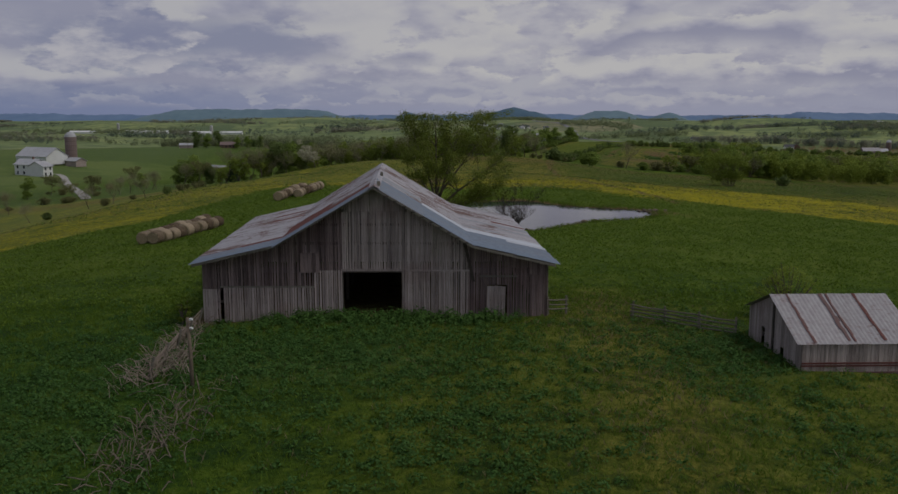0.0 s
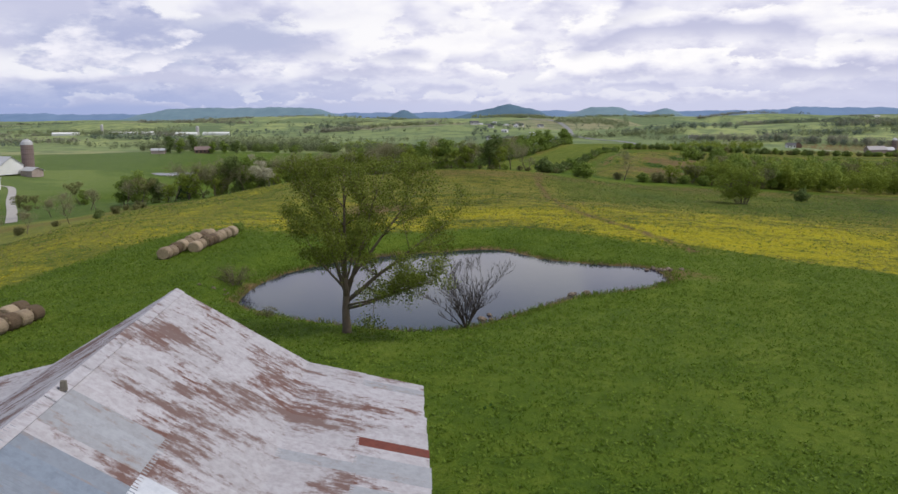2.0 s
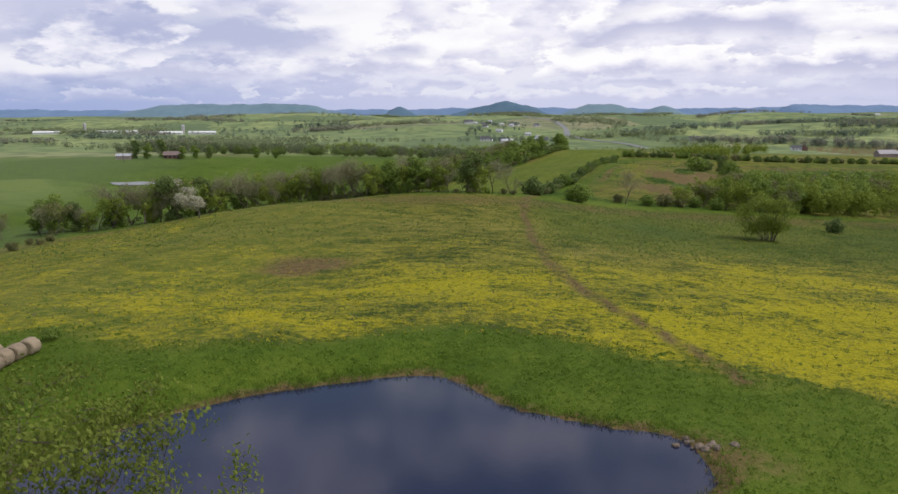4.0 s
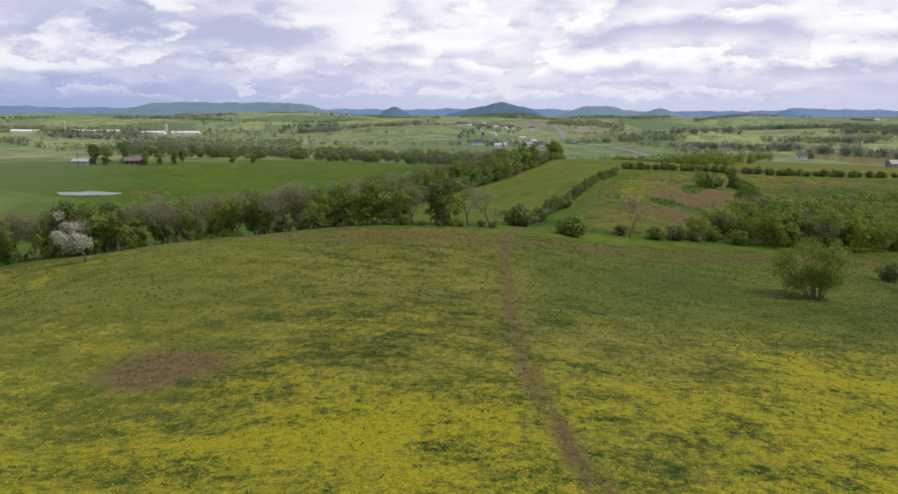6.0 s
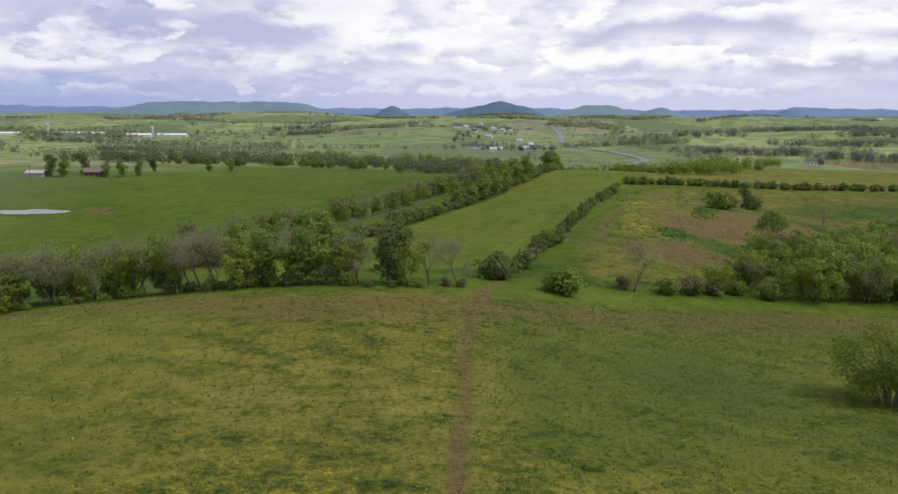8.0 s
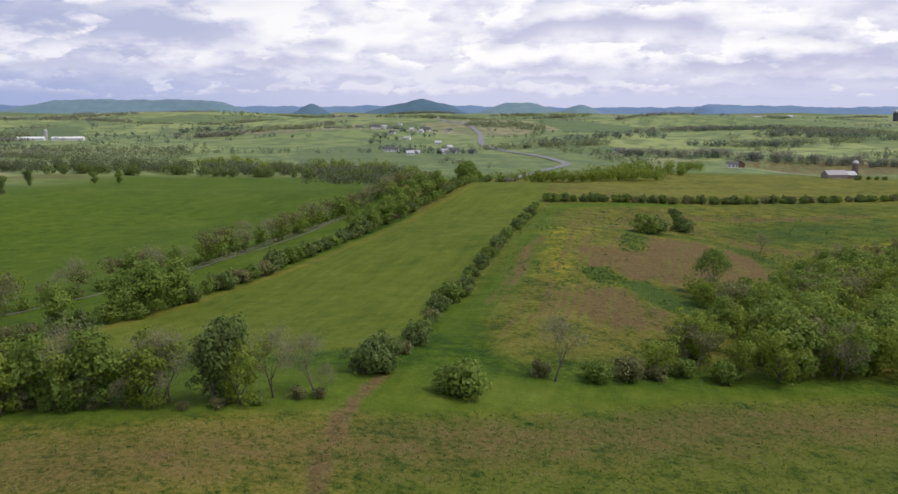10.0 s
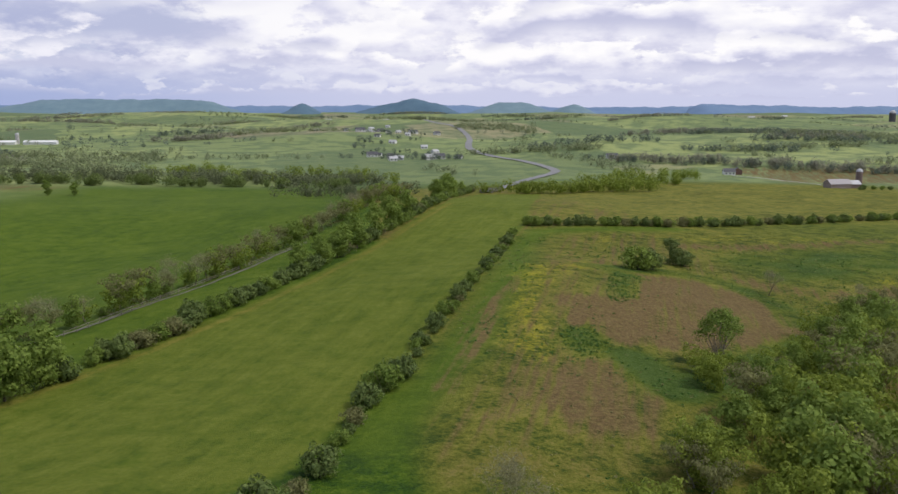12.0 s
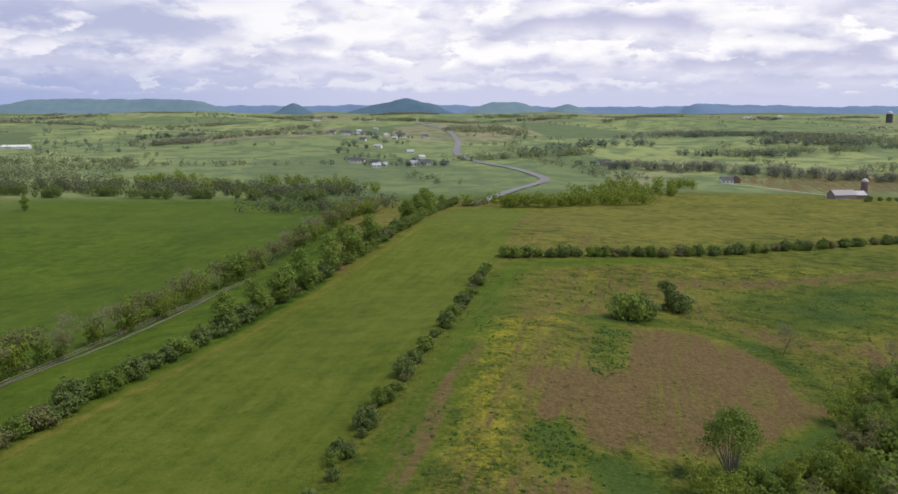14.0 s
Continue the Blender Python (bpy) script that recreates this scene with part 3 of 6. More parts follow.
def build_ground():
    xs = ground_lines((-115, 170), 1.6, (-4700, 4700))
    ys = ground_lines((20, 620), 1.8, (-2500, 4850))
    X, Y = np.meshgrid(xs, ys)
    x, y = X.ravel(), Y.ravel()
    nx, ny = len(xs), len(ys)
    i = np.arange(nx * ny).reshape(ny, nx)
    quads = np.stack([i[:-1, :-1], i[:-1, 1:], i[1:, 1:], i[1:, :-1]], axis=-1).reshape(-1, 4)
    me = bpy.data.meshes.new("ground")
    me.vertices.add(len(x))
    me.vertices.foreach_set("co", np.stack([x, y, heights(x, y)], 1).astype(np.float32).ravel())
    me.loops.add(quads.size)
    me.loops.foreach_set("vertex_index", quads.astype(np.int32).ravel())
    me.polygons.add(len(quads))
    me.polygons.foreach_set("loop_start", np.arange(0, quads.size, 4, dtype=np.int32))
    me.polygons.foreach_set("use_smooth", np.ones(len(quads), bool))
    me.update(calc_edges=True)
    wob = 3 * np.sin(x / 9) * np.sin(y / 11 + x / 23) + 1.5 * np.sin(x / 3.7 + y / 5.1)
    edge = np.interp(x, [p[0] for p in MEADOW_EDGE], [p[1] for p in MEADOW_EDGE])
    crest = np.interp(x, [-130, -75, -45, -20, 10, 60, 140], [285, 321, 320, 312, 319, 334, 347])
    up = smooth(y + wob, edge - 1, edge + 4) * (1 - smooth(y, crest - 6, crest))
    left = 1 - smooth(x, -120, -95)
    past = np.clip(y - edge, 0, 400)
    flowers = up * (1 - left) * (1 - 0.78 * smooth(past - 45 * smooth(x, 18, 40), 22, 90)) * (0.74 + 0.26 * np.sin(x / 9 + np.sin(y / 7)) * np.sin(y / 6.5 + x / 21)) * (1 - 0.45 * (1 - smooth(x, -62, -30)))
    flowers = np.maximum(flowers, 0.44 * up * (1 - smooth(x, -72, -54)))
    dry = up * (0.85 + 0.15 * smooth(past, 25, 70))
    weeds = 0.6 * up * smooth(past, 40, 90) * (0.6 + 0.4 * np.sin(x / 17 + 2) * np.sin(y / 14))
    weeds = np.maximum(weeds, 0.8 * up * np.exp(-((x - 35) / 18) ** 2 - ((y - 285) / 20) ** 2))
    soil = np.zeros_like(x)
    soil = np.maximum(soil, 0.82 * np.exp(-((x + 34.5) / 8) ** 2 - ((y - 218) / 7) ** 2))
    soil = np.maximum(soil, np.exp(-(away(x, y, TRACK) / 1.15) ** 2) * 0.72 * (y < 335))
    soil = np.maximum(soil, 0.42 * up * np.exp(-((y - (crest - 13)) / 12) ** 2))
    d = shore_distance(x, y)
    soil = np.maximum(soil, (0.9 * (1 - smooth(d, 0.2, 1.6)) + 0.5 * np.exp(-((x - 5) / 5) ** 2 - ((y - 143) / 5) ** 2)) * (np.abs(d) < 30))
    # barnyard: rank weeds by the barn, a pale worn strip towards the shed
    weeds = np.maximum(weeds, 0.95 * np.exp(-((x + 34) / 13) ** 2 - ((y - 56) / 9) ** 2))
    weeds = np.maximum(weeds, 0.9 * np.exp(-((x + 13) / 4.5) ** 2 - ((y - 56) / 7) ** 2))
    weeds = np.maximum(weeds, 0.8 * np.exp(-((x + 44) / 12) ** 2 - ((y - 46) / 16) ** 2))
    dry = np.maximum(dry, 0.95 * np.exp(-((x + 18.5 - (y - 50) * 0.05) / 3.5) ** 2) * (1 - smooth(y, 66, 78)) * smooth(y, 20, 30))
    dry = np.maximum(dry, 0.6 * np.exp(-((x + 21) / 9) ** 2 - ((y - 46) / 11) ** 2))
    dry = np.maximum(dry, 0.42 * smooth(x, -34, -26) * (1 - smooth(x, -2, 6)) * (1 - smooth(y, 62, 72)) * smooth(y, 10, 25))
    beyond = up * smooth(x, 2, 14) * smooth(y, 228, 262)
    weeds, dry = weeds * (1 - 0.5 * up) + 0.50 * beyond, dry * (1 - 0.42 * beyond)
    soil = np.maximum(soil, 0.9 * ((np.abs(x + 31.9) < 9.6) & (np.abs(y - 74.5) < 9.8)))
    lush = (1 - up) * smooth(y, 70, 90) * (1 - smooth(y, 330, 345)) * (0.50 + 0.24 * smooth(x, -22, 8)) * (1 - left)
    west = up * (1 - smooth(x, -50, -12))
    lush, dry = np.maximum(lush, 0.8 * west), dry * (1 - 0.25 * west)
    inner = inside(x, y, STRIP)
    lush, dry = np.where(inner, 0.75, lush), np.where(inner, 0.28, dry)
    lush = np.maximum(lush, 0.55 * np.exp(-(away(x, y, LANE) / 7) ** 2))
    # rough pasture beyond the tree line
    rough = smooth(x, 30, 36) * (1 - smooth(x, 420, 520)) * smooth(y, 338, 356) * (1 - smooth(y, 900, 950)) * (~inner)
    near_lane = np.exp(-(away(x, y, LANE) / 6) ** 2)
    dry = np.maximum(dry, 0.9 * rough * (1 - near_lane) * (1.0 - 0.45 * smooth(x, 150, 240) * (1 - smooth(y, 600, 640))))

    def filled(ring, soft=4.0):
        return smooth(np.where(inside(x, y, ring), 1, -1) * away(x, y, ring, True) + wob * 0.5, -soft, soft)

    weeds = np.maximum(np.maximum(weeds, 0.5 * near_lane), 0.34 * rough)
    for ring, depth in ((PLOUGH, 0.68), (LOWER, 0.64)):
        soil = np.maximum(soil, filled(ring, 5.0) * depth)
    soil = np.maximum(soil, 0.24 * rough * (1 - near_lane) * (1 - smooth(x, 130, 170)))
    soil = np.maximum(soil, 0.36 * rough * np.exp(-(away(x, y, [(39, 386), (46, 408), (54, 433), (64, 462)]) / 3.5) ** 2))
    soil = np.maximum(soil, 0.50 * rough * np.exp(-(away(x, y, [(140, 540), (162, 541), (184, 548), (230, 565)]) / 6) ** 2))
    soil = np.maximum(soil, 0.50 * rough * np.exp(-(away(x, y, [(138, 492), (160, 478), (200, 488)]) / 8) ** 2))
    flowers = np.maximum(flowers, 0.50 * rough * filled(YELLOW, 6.0))
    flowers = np.maximum(flowers, 0.34 * rough * np.exp(-((y - 530 - x * 0.16) / 12) ** 2) * smooth(x, 95, 115))
    flowers = np.maximum(flowers, 0.60 * rough * np.exp(-((x - 196) / 16) ** 2 - ((y - 497) / 7) ** 2))
    green = np.maximum(np.maximum(filled(TONGUE, 2.5), filled(WEEDY, 2.5)), filled(GREENING, 6.0))
    green = np.maximum(green, np.exp(-(away(x, y, HEADLAND) / 5.5) ** 4))
    green = green * (0.78 + 0.22 * np.sin(x / 6.3 + np.sin(y / 4.1)) * np.sin(y / 5.7))
    green = rough * np.maximum(green, np.exp(-(away(x, y, [(77, 406), (79, 388), (90, 398), (104, 408), (130, 432)]) / 7) ** 4))
    weeds, soil, dry, flowers = np.maximum(weeds, 0.95 * green), soil * (1 - 0.9 * green), dry * (1 - 0.8 * green), flowers * (1 - green)
    dry = np.maximum(dry, 1.0 * np.exp(-(away(x, y, [(-46, 377), (-32, 399), (-23, 414), (-6, 445), (14, 485), (27, 522), (49, 585), (68, 637)]) / 1.7) ** 2))
    soil = np.maximum(soil, 0.5 * smooth(x, 375, 405) * (1 - smooth(x, 580, 660)) * smooth(y, 925, 950) * (1 - smooth(y, 1050, 1080)))
    soil = np.maximum(soil, 0.6 * np.exp(-((x + 156) / 9) ** 2 - ((y - 566) / 7) ** 2))
    soil = np.maximum(soil, 0.45 * np.exp(-((x + 235) / 50) ** 2 - ((y - 900) / 35) ** 2))
    # Share of the haze-toned field colours.
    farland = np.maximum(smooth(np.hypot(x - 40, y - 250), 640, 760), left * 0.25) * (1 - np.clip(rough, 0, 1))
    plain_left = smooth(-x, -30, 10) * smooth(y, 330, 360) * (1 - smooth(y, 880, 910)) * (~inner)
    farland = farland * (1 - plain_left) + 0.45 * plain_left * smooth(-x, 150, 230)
    lush = np.maximum(lush, 0.42 * plain_left)
    one = np.ones_like(x)
    for name, cols in (("zone_a", (flowers, dry, weeds)), ("zone_b", (soil, lush, farland))):
        layer = me.color_attributes.new(name, "FLOAT_COLOR", "POINT")
        layer.data.foreach_set("color", np.stack([np.clip(c, 0, 1) for c in cols] + [one], 1).astype(np.float32).ravel())
    me.materials.append(GROUND)
    return tagged(new("ground", me), "rolling green farmland with a yellow-flowered field", "ground", kind="structure")


build_ground()


def build_water():
    g = Geo()
    ring = [(px + (px + 20) * 0.02, py + (py - 140) * 0.02, WATER) for px, py in SHORE]
    g.v = ring
    g.f = [tuple(range(len(ring)))]
    tagged(g.make("water", WATERY), "still grey-blue farm pond reflecting the clouds", "pond", kind="structure")


build_water()


def ribbon(name, line, width, mat, label, category="road", lift=0.06, n=8):
    pts = spline(line, n=n)
    g = Geo()
    for i, p in enumerate(pts):
        d = (pts[min(i + 1, len(pts) - 1)] - pts[max(i - 1, 0)]).normalized()
        for k in (-1, -0.33, 0.33, 1):
            x, y = p.x - d.y * width / 2 * k, p.y + d.x * width / 2 * k
            g.v.append((x, y, gz(x, y) + lift))
    g.f = [(4 * i + k, 4 * i + k + 1, 4 * i + k + 5, 4 * i + k + 4) for i in range(len(pts) - 1) for k in range(3)]
    return tagged(g.make(name, mat), label, category, kind="structure")


ribbon("road", [(120, 860), (160, 950), (206, 1022), (214, 1060), (202, 1140), (178, 1230), (168, 1310), (178, 1400), (206, 1640), (185, 1950), (158, 2298)], 9, TARMAC, "pale winding country road between fields", lift=0.6, n=14)
ribbon("road", [(-250, 478), (-236, 455), (-222, 442), (-190, 378), (-163, 326), (-144, 288)], 3.2, GRAVEL, "gravel farm drive running down the slope", lift=0.15, n=10)
ribbon("road", [(370, 1000), (392, 975), (412, 905), (402, 875)], 4, GRAVEL, "gravel track between the farm buildings", lift=0.2, n=10)
def far_pond(cx, cy, long, short, turn, label):
    g, n = Geo(), 28
    for i in range(n):
        w = 2 * math.pi * i / n
        r = 1 + 0.22 * math.sin(2 * w + 0.7) + 0.12 * math.sin(5 * w)
        px, py = math.cos(w) * long * r, math.sin(w) * short * r
        ax, ay = cx + px * math.cos(turn) - py * math.sin(turn), cy + px * math.sin(turn) + py * math.cos(turn)
        g.v.append((ax, ay, gz(ax, ay) + 0.3))
    g.v.append((cx, cy, gz(cx, cy) + 0.3))
    g.f = [(i, (i + 1) % n, n) for i in range(n)]
    tagged(g.make("pond_far", MUDDY), label, "pond", kind="structure")


far_pond(-180, 553, 12.5, 5.0, 0.35, "small pale muddy farm pond in the pasture")


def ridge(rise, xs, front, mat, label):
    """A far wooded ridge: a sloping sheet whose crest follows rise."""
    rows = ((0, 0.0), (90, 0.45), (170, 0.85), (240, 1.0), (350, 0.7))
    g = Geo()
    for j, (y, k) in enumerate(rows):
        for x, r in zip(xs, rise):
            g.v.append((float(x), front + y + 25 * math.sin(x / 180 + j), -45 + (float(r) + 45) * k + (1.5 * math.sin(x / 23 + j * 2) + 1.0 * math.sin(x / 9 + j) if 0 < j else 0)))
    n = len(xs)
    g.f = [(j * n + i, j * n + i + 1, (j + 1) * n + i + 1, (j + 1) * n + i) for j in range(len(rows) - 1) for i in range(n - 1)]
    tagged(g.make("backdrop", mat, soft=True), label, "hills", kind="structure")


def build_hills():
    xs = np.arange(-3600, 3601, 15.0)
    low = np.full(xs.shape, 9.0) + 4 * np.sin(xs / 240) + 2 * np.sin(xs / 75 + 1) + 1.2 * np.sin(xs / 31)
    ridge(low + 3 * smooth(-xs, 1700, 1900) - 4 * smooth(xs, 1250, 1400), xs, 4640, BLUEHAZEHILL, "low ridges along the horizon, blue haze in their colour")
    ridge(low - 60 + 86 * smooth(xs, -1980, -1500) * (1 - smooth(xs, -760, -400)), xs, 4500, HAZEHILL, "long flat-topped wooded hill, haze and sunlight in its colour")
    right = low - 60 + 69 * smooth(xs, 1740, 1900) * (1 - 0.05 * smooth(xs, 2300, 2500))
    ridge(right, xs, 4480, BLUEHAZEHILL, "long wooded ridge on the horizon, blue haze in its colour")
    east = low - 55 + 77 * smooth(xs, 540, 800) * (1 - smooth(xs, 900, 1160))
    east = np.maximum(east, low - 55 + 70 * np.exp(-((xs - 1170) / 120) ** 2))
    ridge(east, xs, 4440, HAZEHILL, "rounded wooded hills on the horizon")
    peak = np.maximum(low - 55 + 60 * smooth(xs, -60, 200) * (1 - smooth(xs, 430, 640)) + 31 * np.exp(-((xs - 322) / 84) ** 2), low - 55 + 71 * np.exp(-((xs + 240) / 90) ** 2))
    ridge(peak, xs, 4420, DARKHAZEHILL, "dark wooded knob rising over the plain")


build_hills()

# ---- the old barn ----
BARN = Matrix.Translation((-31.4, 64.2, 0))
HALF, EAVE_U, EAVE_Z, KINK_U, KINK_Z, PEAK_Z, LENGTH = 10.0, 10.35, 3.35, 5.6, 4.42, 7.72, 20.6


def shear(v):
    return -0.055 * v


def roof_z(u):
    a = abs(u)
    if a < KINK_U:
        return PEAK_Z + (KINK_Z - PEAK_Z) * a / KINK_U
    return KINK_Z + (EAVE_Z - KINK_Z) * (a - KINK_U) / (EAVE_U - KINK_U)


def corrugated(name, width, length, mat, ribs=5, height=0.05):
    """A ribbed sheet: x across, y down the slope."""
    g = Geo()
    n = ribs * 2
    for j in (0, 1):
        for i in range(n + 1):
            g.v.append((width * i / n, length * j, height * (i % 2)))
    g.f = [(i, i + 1, n + 2 + i, n + 1 + i) for i in range(n)]
    return g.mesh(name, mat)


def slope_pose(side, u, v, z, fall):
    """Local x runs along the barn, local y down the slope."""
    along = Vector((shear(1.0), 1, 0)).normalized()
    down = Vector((side * math.cos(fall), 0, -math.sin(fall)))
    normal = along.cross(down) if side < 0 else down.cross(along)
    if normal.z < 0:
        normal = -normal
    m = Matrix((along, down, normal)).transposed().to_4x4()
    m.translation = (u + shear(v), v, z)
    return m


def build_barn():
    rng = random.Random(4)
    barn = thing("barn", "old grey weathered board barn with a patched rusty tin roof", "barn", BARN)
    front = Geo()
    # frame inside: posts and beams
    for u in (-9.85, -5.6, -1.95, 1.7, 5.6, 9.85):
        for v in (0.16, 5.2, 10.3, 15.4, 20.4):
            m = Matrix.Translation((u + shear(v), v, 0))
            Geo().box((-0.1, -0.1, -0.3), (0.1, 0.1, roof_z(u) - 0.15), m).make("post", BEAM, barn)
    for v in (0.16, 10.3, 20.4):
        Geo().box((-9.9 + shear(v), v - 0.08, 2.72), (9.9 + shear(v), v + 0.08, 2.9)).make("beam", BEAM, barn)
    # front boards, tier by tier
    front.box((-9.9, 0.04, 2.66), (9.9, 0.1, 2.78)).box((-5.5, 0.04, 4.3), (5.5, 0.1, 4.42)).box((-9.9, 0.04, 0.9), (-1.9, 0.1, 1.0)).box((1.7, 0.04, 0.9), (6.4, 0.1, 1.0))
    wall = front.make("front_wall", BEAM, barn, "vertical weathered grey boards on nailers")

    def board(u0, u1, z0, z1a, z1b, out=0.0, mat=BOARD):
        t = 0.026
        y0 = -t - out + rng.uniform(-0.006, 0.006)
        lean = rng.uniform(-0.012, 0.012)
        c = (u0 + u1) / 2
        h = (u1 - u0) / 2
        g = Geo().hull([(-h, y0, 0), (h, y0, 0), (h, y0 + t, 0), (-h, y0 + t, 0)],
                       [(-h + lean, y0, z1a - z0), (h + lean, y0, z1b - z0), (h + lean, y0 + t, z1b - z0), (-h + lean, y0 + t, z1a - z0)])
        ob = g.make("board", mat, wall)
        ob.location = (c, 0, z0)

    u = -HALF
    while u < HALF - 0.05:
        w = rng.choice((0.12, 0.14, 0.15, 0.17))
        u1 = min(u + w, HALF)
        gap = rng.choice((0.014, 0.02, 0.026, 0.03, 0.05))
        a, b, c = u, u1 - gap, (u + u1) / 2
        za, zb = roof_z(a) - 0.06, roof_z(b) - 0.06
        jag = rng.uniform(-0.05, 0.05)
        if -1.82 < c < 1.58:
            board(a, b, 2.80, min(za, 6.22 + jag * 0.3), min(zb, 6.22 + jag * 0.3), 0.03)
            if za > 6.3:
                board(a, b, 6.2, za, zb)
        elif c > KINK_U - 0.2:
            if 6.48 < c < 7.68:
                board(a, b, 1.95, za, zb, mat=DARKBOARD)
            elif c > 7.68 and rng.random() < 0.4:
                board(a, b, -0.25 + jag, 2.55 + jag, 2.55 + jag, mat=DARKBOARD)
                board(a, b, 2.5 + jag, za, zb, -0.02, DARKBOARD)
            else:
                board(a, b, -0.25 + jag, za, zb, mat=DARKBOARD)
        elif c > 0:
            board(a, b, -0.25 + jag, 2.80, 2.80, 0.03)
            board(a, b, 2.76 + jag * 0.4, za, zb)
        elif c < -3.5:
            low = 1.82 if c > -9.0 else 1.7
            if not -8.95 < c < -8.75:
                board(a, b, -0.25 + jag, low, low, 0.035)
            if -4.35 < c < -3.2:
                board(a, b, low - 0.02, 2.7, 2.7, mat=DARKBOARD)
                board(a, b, 3.78, za, zb, mat=DARKBOARD)
            else:
                board(a, b, low - 0.03 + jag * 0.3, za, zb, mat=DARKBOARD)
        else:
            board(a, b, -0.25 + jag, 2.80, 2.80, 0.02)
            board(a, b, 2.76 + jag * 0.4, za, zb, mat=DARKBOARD)
        u = u1
    # trim, hatch, hanging door rail, loose board
    Geo().box((-1.95, -0.1, 2.76), (1.75, -0.058, 2.9)).make("lintel", BOARD, wall)
    Geo().box((-9.0, -0.1, 1.80), (-3.5, -0.066, 1.90)).make("door_rail", GREYBARK, wall)
    Geo().box((1.6, -0.1, 2.76), (5.6, -0.06, 2.86)).make("girt", BOARD, wall)
    for i in range(5):
        Geo().box((-4.32 + i * 0.225, -0.075, 2.68), (-4.11 + i * 0.225, -0.035, 3.82)).make("hatch_board", DARKBOARD, wall)
    Geo().box((-0.08, -0.02, -2.4), (0.09, 0.02, 0), pose(5.15, -0.15, 4.5, 0, -13, 0)).make("loose_board", DARKBARK, wall)
    Geo().box((6.05, -0.09, 2.42), (8.2, -0.05, 2.52)).make("rail", GREYBARK, wall)
    door = Geo().box((0, 0.022, 0.25), (1.0, 0.05, 0.4)).box((0, 0.022, 1.45), (1.0, 0.05, 1.6))
    d = door.make("door", BOARD, barn, "narrow grey board door standing slightly ajar")
    d.matrix_basis = pose(6.44, -0.075, -0.05, 0, 1.5, -4)
    for i in range(5):
        Geo().box((i * 0.215, -0.02, 0), (i * 0.215 + 0.205, 0.02, 1.98 + rng.uniform(-0.03, 0.02))).make("board", BOARD, d)
    # side and back walls of joined boards
    for side in (-1, 1):
        g, v = Geo(), 0.0
        while v < LENGTH:
            w = rng.uniform(0.18, 0.26)
            g.box((side * HALF - 0.02 + shear(v), v, -0.3), (side * HALF + 0.02 + shear(v), min(v + w - 0.015, LENGTH), roof_z(HALF) - 0.08))
            v += w
        g.make("side_wall", BOARD, barn)
    g, u = Geo(), -HALF
    while u < HALF:
        w = rng.uniform(0.18, 0.26)
        m = Matrix.Translation((shear(LENGTH), LENGTH, 0))
        g.box((u, 0, -0.3), (min(u + w - 0.012, HALF), 0.03, roof_z(u + w / 2) - 0.1), m)
        u += w
    g.make("back_wall", BOARD, barn)
    # roof deck under the tin, a little smaller than it
    for side in (-1, 1):
        for (u0, z0), (u1, z1), name in (((0.02, PEAK_Z), (KINK_U, KINK_Z), "upper_deck"), ((KINK_U, KINK_Z), (EAVE_U - 0.08, EAVE_Z), "lower_deck")):
            pts = [(side * u0 + shear(-0.7), -0.7, z0), (side * u1 + shear(-0.7), -0.7, z1), (side * u1 + shear(21), 21.0, z1), (side * u0 + shear(21), 21.0, z0)]
            if side < 0:
                pts = pts[::-1]
            Geo().hull([(a, b, c - 0.09) for a, b, c in pts], [(a, b, c - 0.035) for a, b, c in pts]).make(name, BEAM, barn)
    # tin sheets
    meshes = {}
    up_fall, low_fall = math.atan2(PEAK_Z - KINK_Z, KINK_U), math.atan2(KINK_Z - EAVE_Z, EAVE_U - KINK_U)
    for side in (-1, 1):
        purlin = [(side * 1.8 - 0.05 + shear(-0.6), -0.6), (side * 1.8 + 0.05 + shear(-0.6), -0.6), (side * 1.8 + 0.05 + shear(20.9), 20.9), (side * 1.8 - 0.05 + shear(20.9), 20.9)]
        roof = Geo().hull([(a, b, roof_z(1.9) - 0.34) for a, b in purlin], [(a, b, roof_z(1.9) - 0.22) for a, b in purlin]).make("tin_roof", BEAM, barn, "patched corrugated tin, part galvanised and part rusted")
        n = 28
        w = 22.2 / n
        for i in range(n):
            v = -0.95 + i * w
            for tier in range(4):
                upper = tier < 2
                fall = up_fall if upper else low_fall
                run = (tier % 2) * (3.28 if upper else 2.46)
                length = (3.45 if upper else 2.62)
                u0, z0 = (0.0, PEAK_Z) if upper else (KINK_U - 0.08, KINK_Z + 0.012)
                r = rng.random()
                if side > 0:
                    if i < 8:
                        mat = GALV
                        if i == 7 and tier > 0 or i == 6 and tier == 3:
                            mat = PALE
                    elif i == 8:
                        mat = PALE if tier > 0 else WORN
                    elif i < 12 and tier == 0:
                        mat = TINPALE
                    elif tier >= 2 and r < 0.04:
                        mat = RUST
                    elif tier >= 2 and r < 0.20:
                        mat = TINPALE
                    else:
                        mat = WORN
                else:
                    mat = GALV if i < 3 else RUST if (tier == 0 and 3 <= i < 6) or (tier == 1 and 3 <= i < 9) or (tier == 2 and i == 3) else WORN
                    if mat is WORN and r < 0.04 and tier < 3:
                        mat = RUST
